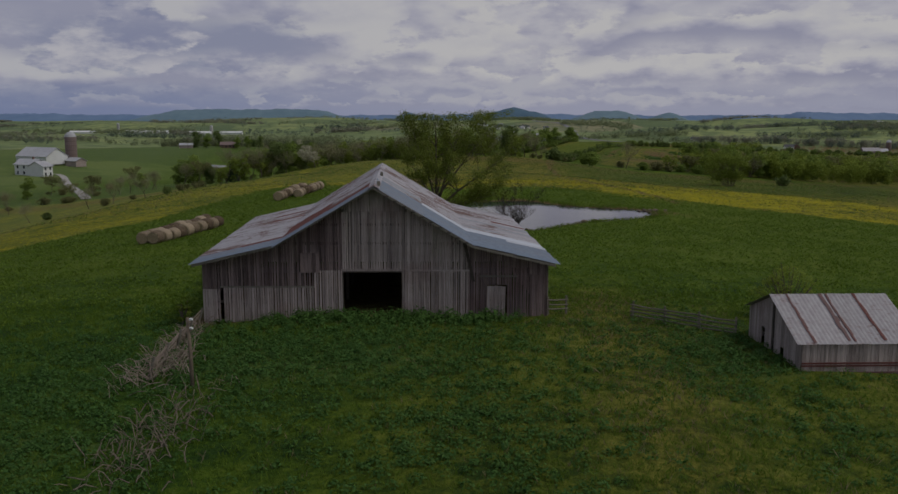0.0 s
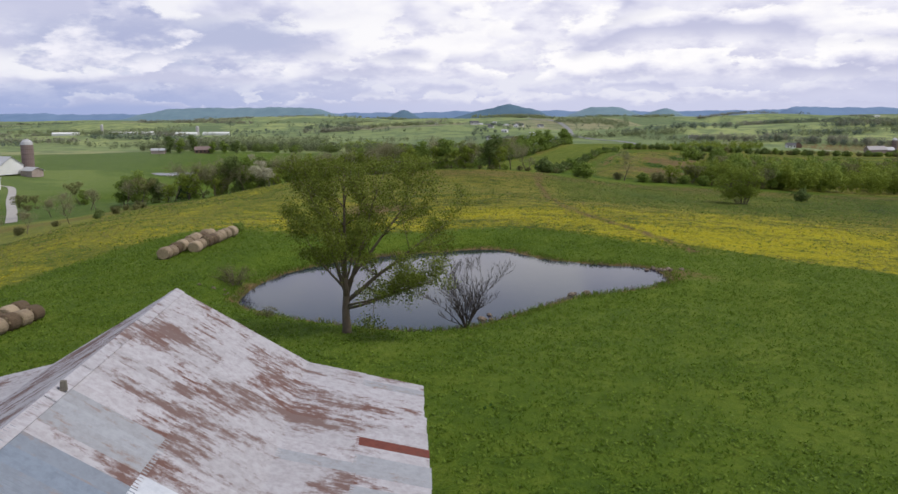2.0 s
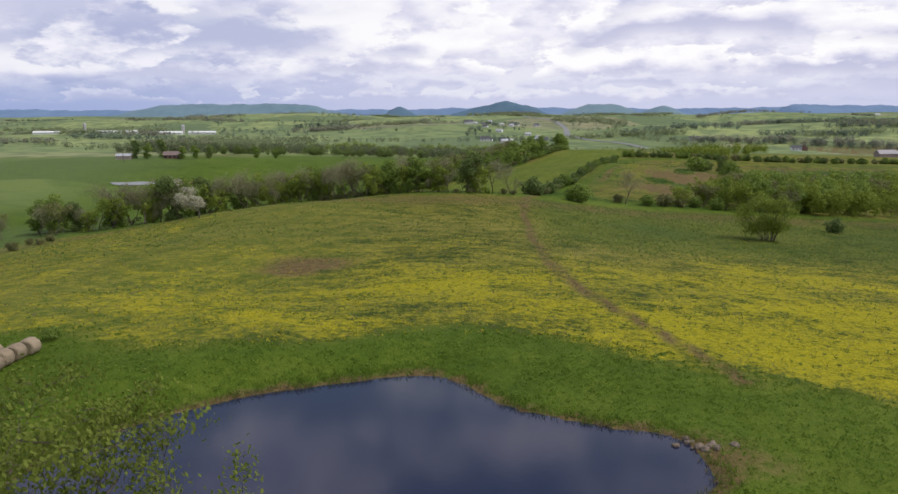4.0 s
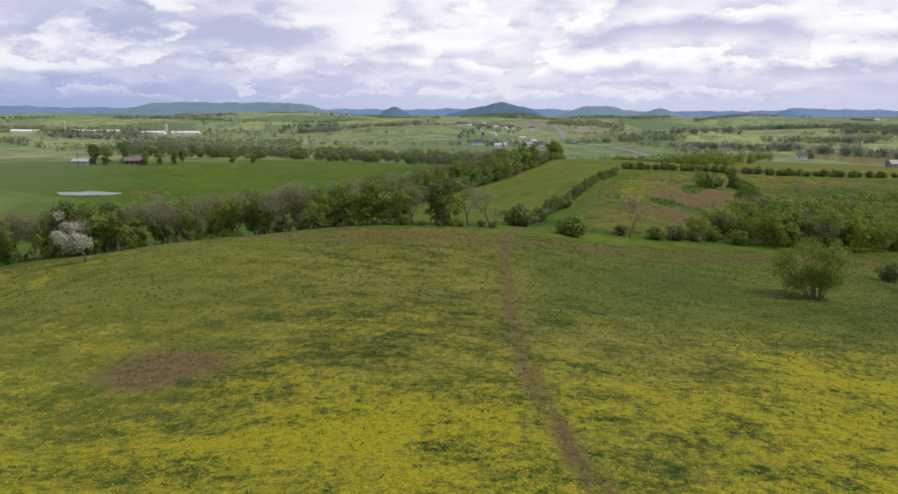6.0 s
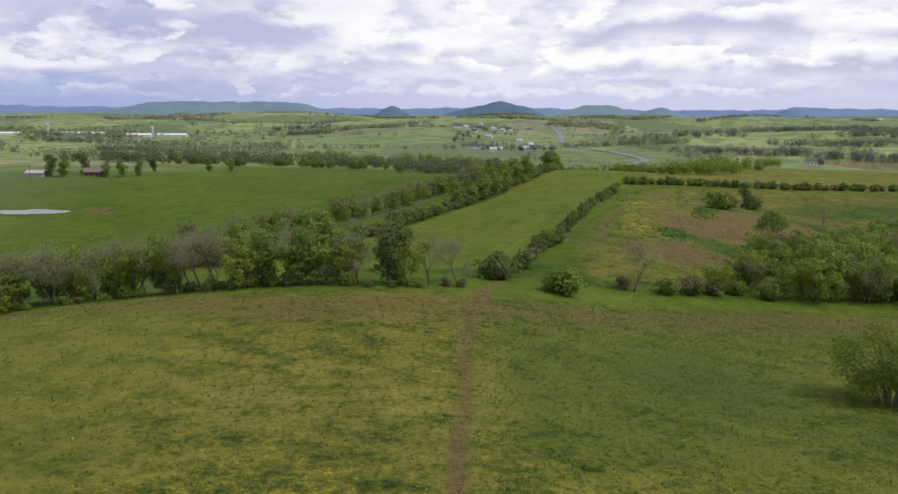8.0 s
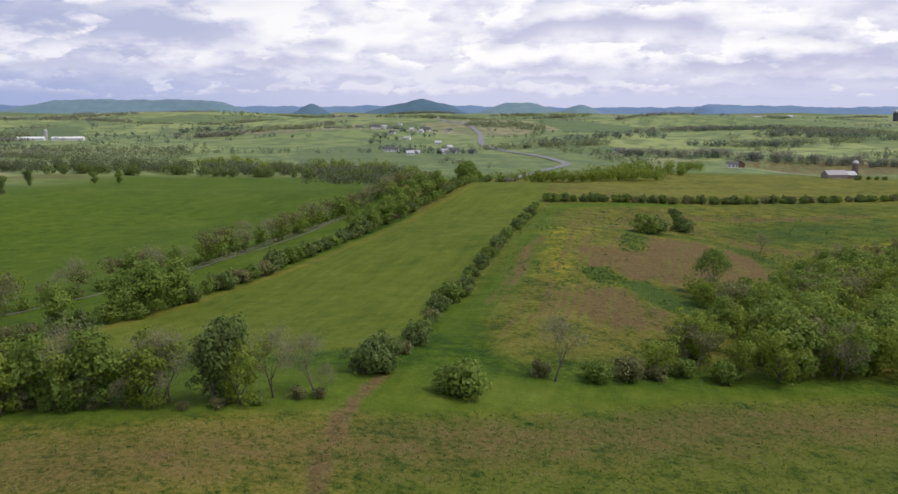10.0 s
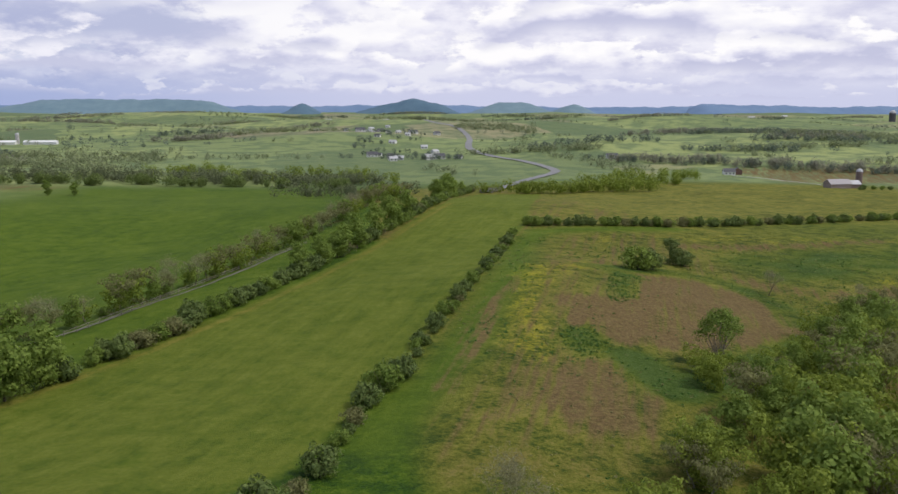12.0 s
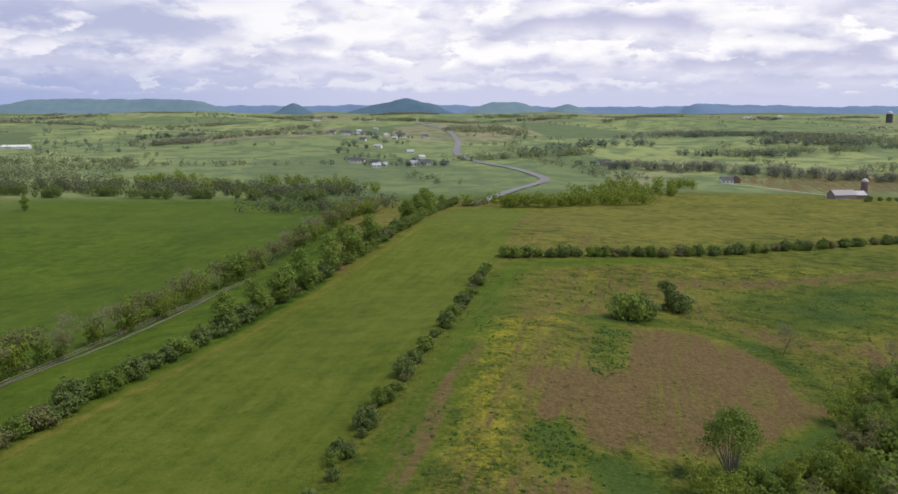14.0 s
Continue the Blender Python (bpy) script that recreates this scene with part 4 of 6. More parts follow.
                key = (upper, mat.name)
                if key not in meshes:
                    meshes[key] = corrugated("sheet", w + 0.05, length, mat)
                ob = new("sheet", meshes[key])
                ob.parent = roof
                lift = 0.012 - 0.010 * (tier % 2) + rng.uniform(0, 0.012)
                extra = rng.uniform(0, 0.08) if tier == 3 else 0
                ob.matrix_basis = slope_pose(side, side * (u0 + (run + extra) * math.cos(fall)), v + rng.uniform(-0.02, 0.02), z0 - (run + extra) * math.sin(fall) + lift, fall + rng.uniform(-0.004, 0.004))
    for side in (-1, 1):
        pts = [(0, PEAK_Z + 0.05), (side * KINK_U, KINK_Z + 0.0), (side * EAVE_U, EAVE_Z - 0.02)]
        g = Geo()
        for (a, za), (b, zb) in zip(pts, pts[1:]):
            r = [(a, -0.93, za - 0.17), (b, -0.93, zb - 0.17), (b, -0.88, zb - 0.17), (a, -0.88, za - 0.17)]
            g.hull(r, [(p[0], p[1], p[2] + 0.14) for p in r])
        g.make("barge_board", GREYBARK, barn)
        # Dark blocks added for the shadowy open ends of the corrugation.
        for i in range(10 if side > 0 else 0):
            u = 0.75 + i * 0.5
            Geo().box((-0.11, -0.02, -0.06), (0.11, 0.06, 0.01), Matrix.Translation((side * u, -0.935, roof_z(u) - 0.07))).make("purlin_end", DARKBARK, barn)
    for i in range(8):
        ridge = Geo()
        v0, v1 = -0.95 + i * 2.78, -0.95 + (i + 1) * 2.78 + 0.1
        for side in (-1, 1):
            ridge.hull([(shear(v0), v0, PEAK_Z + 0.05), (side * 0.32 + shear(v0), v0, PEAK_Z - 0.13), (side * 0.32 + shear(v1), v1, PEAK_Z - 0.13), (shear(v1), v1, PEAK_Z + 0.05)],
                       [(shear(v0), v0, PEAK_Z + 0.07), (side * 0.33 + shear(v0), v0, PEAK_Z - 0.11), (side * 0.33 + shear(v1), v1, PEAK_Z - 0.11), (shear(v1), v1, PEAK_Z + 0.07)])
        ridge.make("ridge_cap", WORN, barn)
    for v in (0.3, 8.2):
        Geo().box((-0.09, -0.08, 0), (0.09, 0.08, 0.28), pose(0.25 + shear(v), v, PEAK_Z - 0.05, 0, 0, 12), 0.15).make("vent_stub", GREYBARK, barn)


build_barn()


# ---- the small shed ----
def build_shed():
    rng = random.Random(9)
    shed = thing("shed", "small board shed with rust-streaked tin roof", "shed", pose(-10.7, 54.25, -0.35, 0, 0, 1.5))
    L, ridge_y, back_y, eave, ridge, back = 5.4, 3.45, 6.4, 1.55, 3.14, 1.95

    def top(y):
        return eave + (ridge - eave) * y / ridge_y if y < ridge_y else ridge + (back - ridge) * (y - ridge_y) / (back_y - ridge_y)

    gable = Geo().box((0.02, 0.1, 0.8), (0.08, 6.3, 0.9)).box((L - 0.08, 0.1, 0.8), (L - 0.02, 6.3, 0.9)).make("gable_wall", BEAM, shed)
    for x in (0, L):
        y = 0.02
        while y < back_y - 0.05:
            w = rng.choice((0.16, 0.19, 0.22))
            y1 = min(y + w, back_y)
            if not (x == 0 and 3.0 < y < 3.4):
                z0 = 0.75 if x == 0 and 1.75 < y < 2.2 else 1.2 if x == 0 and 4.2 < y < 4.6 else -0.8
                g = Geo().hull([(x - 0.015, y, z0), (x + 0.015, y, z0), (x + 0.015, y1 - 0.015, z0), (x - 0.015, y1 - 0.015, z0)],
                               [(x - 0.015, y, top(y) - 0.06), (x + 0.015, y, top(y) - 0.06), (x + 0.015, y1 - 0.015, top(y1) - 0.06), (x - 0.015, y1 - 0.015, top(y1) - 0.06)])
                g.make("board", BOARD, gable)
            y = y1
    frontw = Geo().box((0.1, 0.02, 0.8), (L - 0.1, 0.08, 0.9)).make("front_wall", BEAM, shed)
    x = 0.03
    while x < L:
        w = rng.choice((0.17, 0.2, 0.23))
        Geo().box((x, -0.015, -0.8), (min(x + w - 0.015, L), 0.015, eave - 0.03)).make("board", BOARD, frontw)
        Geo().box((x, back_y - 0.015, -0.8), (min(x + w - 0.015, L), back_y + 0.015, back - 0.05)).make("board", BOARD, frontw)
        x += w
    for z in (0.1, 0.42, 0.55):
        Geo().box((0.02, -0.05, z), (L, -0.02, z + 0.07)).make("rail", RUST, frontw)
    for x in (0.07, L / 2, L - 0.07):
        for y in (0.07, ridge_y, back_y - 0.07):
            Geo().box((x - 0.06, y - 0.06, -0.8), (x + 0.06, y + 0.06, top(y) - 0.1)).make("post", BEAM, shed)
    n, w = 7, (L + 0.5) / 7
    a, b = math.atan2(ridge - eave, ridge_y), math.atan2(ridge - back, back_y - ridge_y)
    roof = Geo().box((0, ridge_y - 0.05, ridge - 0.2), (L, ridge_y + 0.05, ridge - 0.06)).make("tin_roof", BEAM, shed, "pale tin sheets streaked with red rust")
    lf, lb = math.hypot(ridge - eave, ridge_y) + 0.12, math.hypot(ridge - back, back_y - ridge_y) + 0.3
    long_sheet, short_sheet = corrugated("sheet", w + 0.03, lf, SHEDTIN, 4, 0.022), corrugated("sheet", w + 0.03, lb, SHEDTIN, 4, 0.022)
    for i in range(n):
        ob = new("sheet", long_sheet)
        ob.parent, ob.matrix_basis = roof, Matrix.Translation((-0.25 + i * w, ridge_y, ridge + 0.01 * (i % 2))) @ Matrix.Rotation(math.pi, 4, "Z") @ Matrix.Rotation(-a, 4, "X") @ Matrix.Translation((-w - 0.03, 0, 0))
        ob = new("sheet", short_sheet)
        ob.parent, ob.matrix_basis = roof, Matrix.Translation((-0.25 + i * w, ridge_y, ridge + 0.01 * (i % 2))) @ Matrix.Rotation(-b, 4, "X")
    for i, wide in ((0, 0.10), (2, 0.16), (2.32, 0.09), (4, 0.12)):
        streak, y = Geo(), 0.05
        while y < lf - 0.3:
            step = rng.uniform(0.25, 0.6)
            off, half = rng.uniform(-0.03, 0.03), wide * rng.uniform(0.35, 0.75)
            streak.box((off - half, y, 0.030), (off + half, min(y + step + 0.04, lf - 0.04), 0.040 + 0.001 * rng.random()))
            y += step
        seam = streak.make("rust_seam", RUST, roof)
        seam.matrix_basis = Matrix.Translation((-0.25 + (i + 1) * w, ridge_y, ridge + 0.02)) @ Matrix.Rotation(math.pi, 4, "Z") @ Matrix.Rotation(-a, 4, "X")


build_shed()


# ---- trees ----
def skeleton_of(rng, height, spread, levels=3, forks=4, lean=0.12, first=0.28, upright=0.45, thick=1.0, wander=0.28):
    """Trunk and limbs as tapered tubes, and the places where twigs end."""
    g, tips = Geo(), []

    def limb(p, d, length, r, level):
        pts, radii = [p], [r]
        n = 4 if level < 2 else 2
        for i in range(n):
            d = (d + Vector((rng.uniform(-1, 1), rng.uniform(-1, 1), rng.uniform(-0.6, 1) * upright)) * wander).normalized()
            p = p + d * length / n
            pts.append(p)
            radii.append(r * (1 - 0.64 * (i + 1) / n))
            if level >= levels - 1 or (level > 0 and i > n // 2 - 1):
                tips.append(p)
        g.tube(pts, radii, 6 if level == 0 else 4 if level == 1 else 3)
        if level < levels:
            for k in range(forks):
                at = rng.randint(1, n) if level else rng.choice((1, 2, 2, 3, 4))
                turn = rng.uniform(0, 2 * math.pi)
                out = Vector((math.cos(turn) * spread, math.sin(turn) * spread, rng.uniform(0.1, 0.9)))
                limb(pts[at], (d * 0.35 + out).normalized(), length * rng.uniform(0.5, 0.78), radii[at] * rng.uniform(0.42, 0.62), level + 1)

    limb(Vector((0, 0, -0.3)), Vector((rng.uniform(-lean, lean), rng.uniform(-lean, lean), 1)).normalized(), height * (first + 0.3), height * 0.028 * thick, 0)
    return g, tips


def fit_height(parts, height):
    """Scale factor that brings the highest twig to the wanted height."""
    top = max(p.z for p in parts) if parts else height
    return height / max(top, 0.1)


def plant(name, label, category, bark, leaf, seed, height, spread, count, size, cloud=0.6, levels=3, forks=4, upright=0.45, first=0.28, group="", thick=1.0, skirt=0, slim=0.62, clumps=0, fat=1.0, wander=0.28):
    """A tree on a forked trunk: leafy clumps on the limbs' ends, or loose buds along the twigs."""
    rng, nr = random.Random(seed), np.random.default_rng(seed)
    root = thing(name, label, category, group=group)
    g, tips = skeleton_of(rng, height, spread, levels, forks, upright=upright, first=first, thick=thick, wander=wander)
    k = fit_height(tips, height * (0.90 if clumps else 0.96))
    g.v = [tuple(c * k for c in v) for v in g.v]
    g.make("trunk", bark, root, soft=True)
    t = np.array([tuple(p * k) for p in tips])
    if clumps:
        order = [int(np.argmax(t[:, 2]))]
        gap = np.linalg.norm(t - t[order[0]], axis=1)
        while len(order) < clumps:
            order.append(int(np.argmax(gap * nr.uniform(0.5, 1.0, len(t)))))
            gap = np.minimum(gap, np.linalg.norm(t - t[order[-1]], axis=1))
        lumps = [(*t[i], height * fat * rng.uniform(0.10, 0.17)) for i in order]
        for _ in range(skirt):
            w, r = rng.uniform(0, 6.28), rng.uniform(0.05, 0.2) * height
            lumps.append((math.cos(w) * r, math.sin(w) * r, rng.uniform(0.08, 0.28) * height, height * rng.uniform(0.09, 0.14)))
        c, facing = clump_leaves(lumps, count, nr)
        me = quads_mesh("crown", leaf, leaf_quads(c, size, nr, 0.0, slim, facing))
    else:
        c = t[nr.integers(0, len(t), count)] + nr.normal(size=(count, 3)) * cloud * np.array((1, 1, 0.7)) * height / 9
        c[:, 2] = np.maximum(c[:, 2], 0.25)
        me = quads_mesh("crown", leaf, leaf_quads(c, size, nr, 0.0, slim))
    new("crown", me).parent = root
    return root


def shrub(name, label, category, leaf, seed, height, width, count, size, group="", stems=14, fat=1.0, slim=0.62):
    """Many stems from the ground and a lumpy leafy mass to the base."""
    rng, nr = random.Random(seed), np.random.default_rng(seed)
    root = thing(name, label, category, group=group)
    g = Geo()
    lumps = []
    for k in range(stems):
        a, r = rng.uniform(0, 6.28), rng.uniform(0.12, 0.48) * width
        top = Vector((math.cos(a) * r, math.sin(a) * r, (1 - 0.55 * (r / width / 0.5) ** 2) * rng.uniform(0.72, 0.95) * height))
        g.tube([(top.x * 0.2, top.y * 0.2, -0.2), top * 0.5 + Vector((0, 0, 0.1)), top], [0.05, 0.035, 0.015], 4)
        for at in (rng.uniform(0.25, 0.5), rng.uniform(0.75, 0.95)):
            lumps.append((top.x * (0.3 + 0.7 * at), top.y * (0.3 + 0.7 * at), top.z * at, fat * rng.uniform(0.12, 0.21) * width))
    g.make("trunk", BARK, root)
    c, facing = clump_leaves(lumps, count, nr)
    new("foliage", quads_mesh("foliage", leaf, leaf_quads(c, size, nr, 0.0, slim, facing))).parent = root
    return root


def cedar(label, seed, height, width, count=1500):
    nr = np.random.default_rng(seed)
    root = thing("cedar", label, "tree")
    Geo().tube([(0, 0, -0.3), (0, 0, height * 0.5), (0, 0, height * 0.95)], [0.2, 0.12, 0.03], 6).make("trunk", BARK, root)
    z = nr.uniform(0.06, 1, count) ** 1.2
    a = nr.uniform(0, 6.28, count)
    r = (1 - z) ** 0.8 * width / 2 * nr.uniform(0.6, 1.08, count) * (1 + 0.12 * np.sin(a * 5 + z * 20))
    c = np.stack([np.cos(a) * r, np.sin(a) * r, z * height], 1)
    facing = np.stack([np.cos(a), np.sin(a), np.full(count, 0.4)], 1)
    ob = new("crown", quads_mesh("crown", LEAF_CEDAR, leaf_quads(c, 0.32, nr, facing=facing)))
    ob.parent = root
    return root


def setup(ob, x, y, scale=1.0, turn=0.0, tall=1.0, sink=0.1):
    ob.matrix_basis = pose(x, y, gz(x, y) - sink, 0, 0, turn) @ Matrix.Diagonal((scale, scale, scale * tall, 1))
    return ob


def again(ob, x, y, scale=1.0, turn=0.0, tall=1.0, label="", group="", sink=0.1):
    bare = ob.scale.copy()
    ob.scale = (1, 1, 1)
    c = copy_thing(ob, pose(x, y, gz(x, y) - sink, 0, 0, turn) @ Matrix.Diagonal((scale, scale, scale * tall, 1)))
    ob.scale = bare
    return tagged(c, label, group=group)


def spreading_tree(label, seed, x, y):
    """A forked trunk with upright leaders, long side limbs and an airy crown."""
    rng, nr = random.Random(seed), np.random.default_rng(seed)
    root = thing("tree", label, "tree", pose(x, y, gz(x, y) - 0.1) @ Matrix.Diagonal((0.92, 0.92, 1.08, 1)))
    g, tips = Geo(), []

    def limb(p, d, length, r, level):
        pts, radii = [p], [r]
        n = 6 if level == 0 else 4
        for i in range(n):
            d = (d + Vector((rng.uniform(-1, 1), rng.uniform(-1, 1), rng.uniform(-0.7, 0.9))) * (0.13 + 0.05 * level)).normalized()
            if pts[-1].z > 11.6:
                d = Vector((d.x, d.y, min(d.z, 0.05))).normalized()
            pts.append(pts[-1] + d * length / n)
            radii.append(r * (1 - 0.82 * (i + 1) / n))
            if level >= 2 or (level == 1 and i > 1):
                tips.append(pts[-1])
        g.tube(pts, radii, 7 if level == 0 else 4 if level < 2 else 3)
        if level < 3:
            for k in range((8, 5, 3)[level]):
                at = rng.randint(2, n) if level == 0 else rng.randint(1, n)
                side = Vector((rng.uniform(-1, 1), rng.uniform(-1, 1), rng.uniform(-0.35, 0.8)))
                limb(pts[at], (d * 0.7 + side).normalized(), length * rng.uniform(0.30, 0.50), max(radii[at] * 0.55, 0.014), level + 1)

    g.tube([(0, 0, -0.3), (0.02, 0, 0.5), (-0.05, 0.05, 1.6), (0.05, 0, 2.7), (0.0, 0.05, 4.0)], [0.50, 0.36, 0.31, 0.28, 0.20], 10)
    for z, turn, rise, length, r in ((3.6, 120, 80, 8.0, 0.20), (3.0, 175, 70, 7.6, 0.18), (2.6, 30, 60, 9.2, 0.20), (2.3, -8, 34, 9.6, 0.18), (3.4, 5, 50, 8.8, 0.15), (3.2, 200, 46, 5.0, 0.12),
                                     (2.6, 265, 48, 5.6, 0.12), (3.6, 80, 45, 5.8, 0.12), (1.8, -12, 12, 7.8, 0.11), (2.0, -30, 20, 6.6, 0.10)):
        a, e = math.radians(turn), math.radians(rise)
        limb(Vector((0, 0, z)), Vector((math.cos(a) * math.cos(e), math.sin(a) * math.cos(e), math.sin(e))), length, r, 0)
    g.make("trunk", PONDBARK, root, soft=True)
    t = np.array([tuple(p) for p in tips])
    sprays = np.concatenate([t, nr.uniform(0.28, 0.75, (len(t), 1))], 1)
    sprays[:, 2] = np.maximum(sprays[:, 2], 0.8)
    c, facing = clump_leaves(sprays, 44000, nr, 0.35)
    ob = new("crown", quads_mesh("crown", LEAF_AIRY, leaf_quads(c, 0.082, nr, facing=facing)))
    ob.parent = root


spreading_tree("broad spring-leafed tree growing beside the pond", 5, -28.5, 112.0)


def round_tree(label, seed, height, width, x, y):
    """Bare forking stems below a dense domed crown."""
    rng, nr = random.Random(seed), np.random.default_rng(seed)
    root = thing("tree", label, "tree", pose(x, y, gz(x, y) - 0.1))
    g, lumps = Geo(), []
    for k in range(18):
        a, r = 2.4 * k, width * 0.5 * math.sqrt((k + 0.5) / 18)
        top = Vector((math.cos(a) * r * 0.8, math.sin(a) * r * 0.8, height * (0.90 - 0.34 * (r / width * 2) ** 2)))
        knee = Vector((top.x * 0.35, top.y * 0.35, height * rng.uniform(0.22, 0.34)))
        g.tube([(top.x * 0.06, top.y * 0.06, -0.2), knee, knee.lerp(top, 0.55) + Vector((rng.uniform(-0.3, 0.3), rng.uniform(-0.3, 0.3), 0)), top], [0.15, 0.09, 0.055, 0.02], 5)
        lumps.append((top.x, top.y, top.z - height * 0.05, width * rng.uniform(0.14, 0.20)))
    g.make("trunk", GREYBARK, root, soft=True)
    c, facing = clump_leaves(lumps, 4200, nr)
    new("crown", quads_mesh("crown", LEAF_FRESH, leaf_quads(c, 0.20, nr, facing=facing))).parent = root


def bare_thicket(label, seed, height, x, y):
    """A leafless many-stemmed tree: stems fan out from the base and fork into twigs."""
    rng = random.Random(seed)
    root = thing("tree", label, "tree", pose(x, y, gz(x, y) - 0.1))

    def twig(g, p, d, length, r, level):
        pts, radii = [p], [r]
        for i in range(4):
            d = (d + Vector((rng.uniform(-1, 1), rng.uniform(-1, 1), rng.uniform(-0.5, 0.9))) * 0.16).normalized()
            pts.append(pts[-1] + d * length / 4)
            radii.append(r * (1 - 0.2 * (i + 1)))
        g.tube(pts, radii, 5 if level < 2 else 3)
        if level < 3:
            for k in range(5):
                out = Vector((rng.uniform(-1, 1), rng.uniform(-1, 1), rng.uniform(-0.3, 0.7)))
                at = rng.choice((1, 2, 3, 4))
                twig(g, pts[at], (d + out * 0.75).normalized(), length * rng.uniform(0.4, 0.62), max(radii[at] * 0.6, 0.018), level + 1)

    for k in range(11):
        a, w = 6.28 * k / 11 + rng.uniform(-0.3, 0.3), rng.uniform(0.2, 0.95)
        g = Geo()
        twig(g, Vector((0, 0, -0.1)), Vector((math.cos(a) * w, math.sin(a) * w, 1)).normalized(), height * rng.uniform(0.55, 0.8), 0.075, 0)
        g.make("stem", DARKBARK, root)


bare_thicket("small leafless tree fanning out on the pond bank", 33, 5.0, -19.3, 119.4)

LINE = "trees along the field edge"
KINDS = [
    setup(plant("tree", "fresh green hedgerow tree with a rounded crown", "tree", BARK, LEAF_FRESH, 2, 9.5, 0.75, 2300, 0.275, clumps=19, fat=1.05, skirt=4, group=LINE), -22, 316),
    setup(plant("tree", "yellow-green young tree with an airy crown", "tree", BARK, LEAF_SPRING, 3, 9, 0.7, 1800, 0.24, clumps=15, fat=0.95, skirt=3, group=LINE), -56, 327),
    setup(plant("tree", "dull olive tree with a thin crown", "tree", GREYBARK, LEAF_OLIVE, 5, 9, 0.65, 1400, 0.23, clumps=17, fat=0.9, skirt=3, group=LINE), -40, 322),
    setup(plant("tree", "half-bare grey tree just coming into bud", "tree", PONDBARK, LEAF_BUD, 8, 10, 0.5, 1900, 0.28, 0.5, 4, 3, upright=0.8, thick=0.6, slim=0.12, wander=0.15, group=LINE), -12, 317),
    setup(plant("tree", "tall dense dark green tree", "tree", BARK, LEAF_DARK, 13, 10.8, 0.42, 3000, 0.26, upright=0.9, clumps=22, fat=1.0, skirt=5, group=LINE), -6.9, 315.8),
]
BUSHES = [
    setup(shrub("bush", "dark green rounded bush", "bush", LEAF_DARK, 4, 4, 5, 1250, 0.235, "bushes in the hedges"), 14.2, 335),
    setup(shrub("bush", "light green rounded bush", "bush", LEAF_FRESH, 6, 4, 5, 1250, 0.235, "bushes in the hedges"), 22.5, 328),
    setup(shrub("bush", "olive green straggling bush", "bush", LEAF_OLIVE, 7, 3.5, 5.5, 1050, 0.22, "bushes in the hedges"), -30, 319),
]
pick = random.Random(77)


def row(line, spacing, kinds, group, scale=(0.7, 1.1), jitter=1.5, sink=0.1):
    pts = spline(line, n=8)
    run = 0.0
    for a, b in zip(pts, pts[1:]):
        run += (b - a).length
        while run > spacing:
            run -= spacing * pick.uniform(0.7, 1.3)
            k = pick.random()
            p = a.lerp(b, k)
            again(pick.choice(kinds), p.x + pick.uniform(-jitter, jitter), p.y + pick.uniform(-jitter, jitter), pick.uniform(*scale), pick.uniform(0, 360), pick.uniform(0.85, 1.15), group=group, sink=sink)


def mass(name, label, lines, kinds, scale, jitter, thin=2):
    """Uncounted scrub: many trees joined into one object, kept as quads by material."""
    slots, spots, picks = [], [], []
    for line, spacing in lines:
        pts, run = spline(line, n=8), 0.0
        for a, b in zip(pts, pts[1:]):
            run += (b - a).length
            while run > spacing:
                run -= spacing * pick.uniform(0.7, 1.3)
                p = a.lerp(b, pick.random())
                x, y = p.x + pick.uniform(-jitter, jitter), p.y + pick.uniform(-jitter, jitter)
                spots.append(pose(x, y, gz(x, y) - 0.1, 0, 0, pick.uniform(0, 360)) @ Matrix.Scale(pick.uniform(*scale), 4))
                picks.append(pick.choice(kinds))
    store, quads, which = {}, [], []
    for m, kind in zip(spots, picks):
        if kind.name not in store:
            store[kind.name] = []
            for child in kind.children:
                me = child.data
                if child.name.startswith("trunk") and kind is not T3:
                    continue
                co = np.empty(len(me.vertices) * 3, np.float32)
                me.vertices.foreach_get("co", co)
                f = np.array([tuple(q.vertices) for q in me.polygons if len(q.vertices) == 4])
                if me.materials[0] not in slots:
                    slots.append(me.materials[0])
                q = co.reshape(-1, 3)[f][::thin]
                mid = q.mean(axis=1, keepdims=True)
                store[kind.name].append((mid + (q - mid) * (1.0 if child.name.startswith("trunk") else thin ** 0.33), slots.index(me.materials[0])))
        r, t = np.array(m.to_3x3()), np.array(m.translation)
        for q, slot in store[kind.name]:
            quads.append(q @ r.T + t)
            which.append(np.full(len(q), slot, np.int32))
    me = quads_mesh(name, slots[0], np.concatenate(quads))
    for extra in slots[1:]:
        me.materials.append(extra)
    me.polygons.foreach_set("material_index", np.concatenate(which))
    return tagged(new(name, me), label, "woods", kind="stuff")


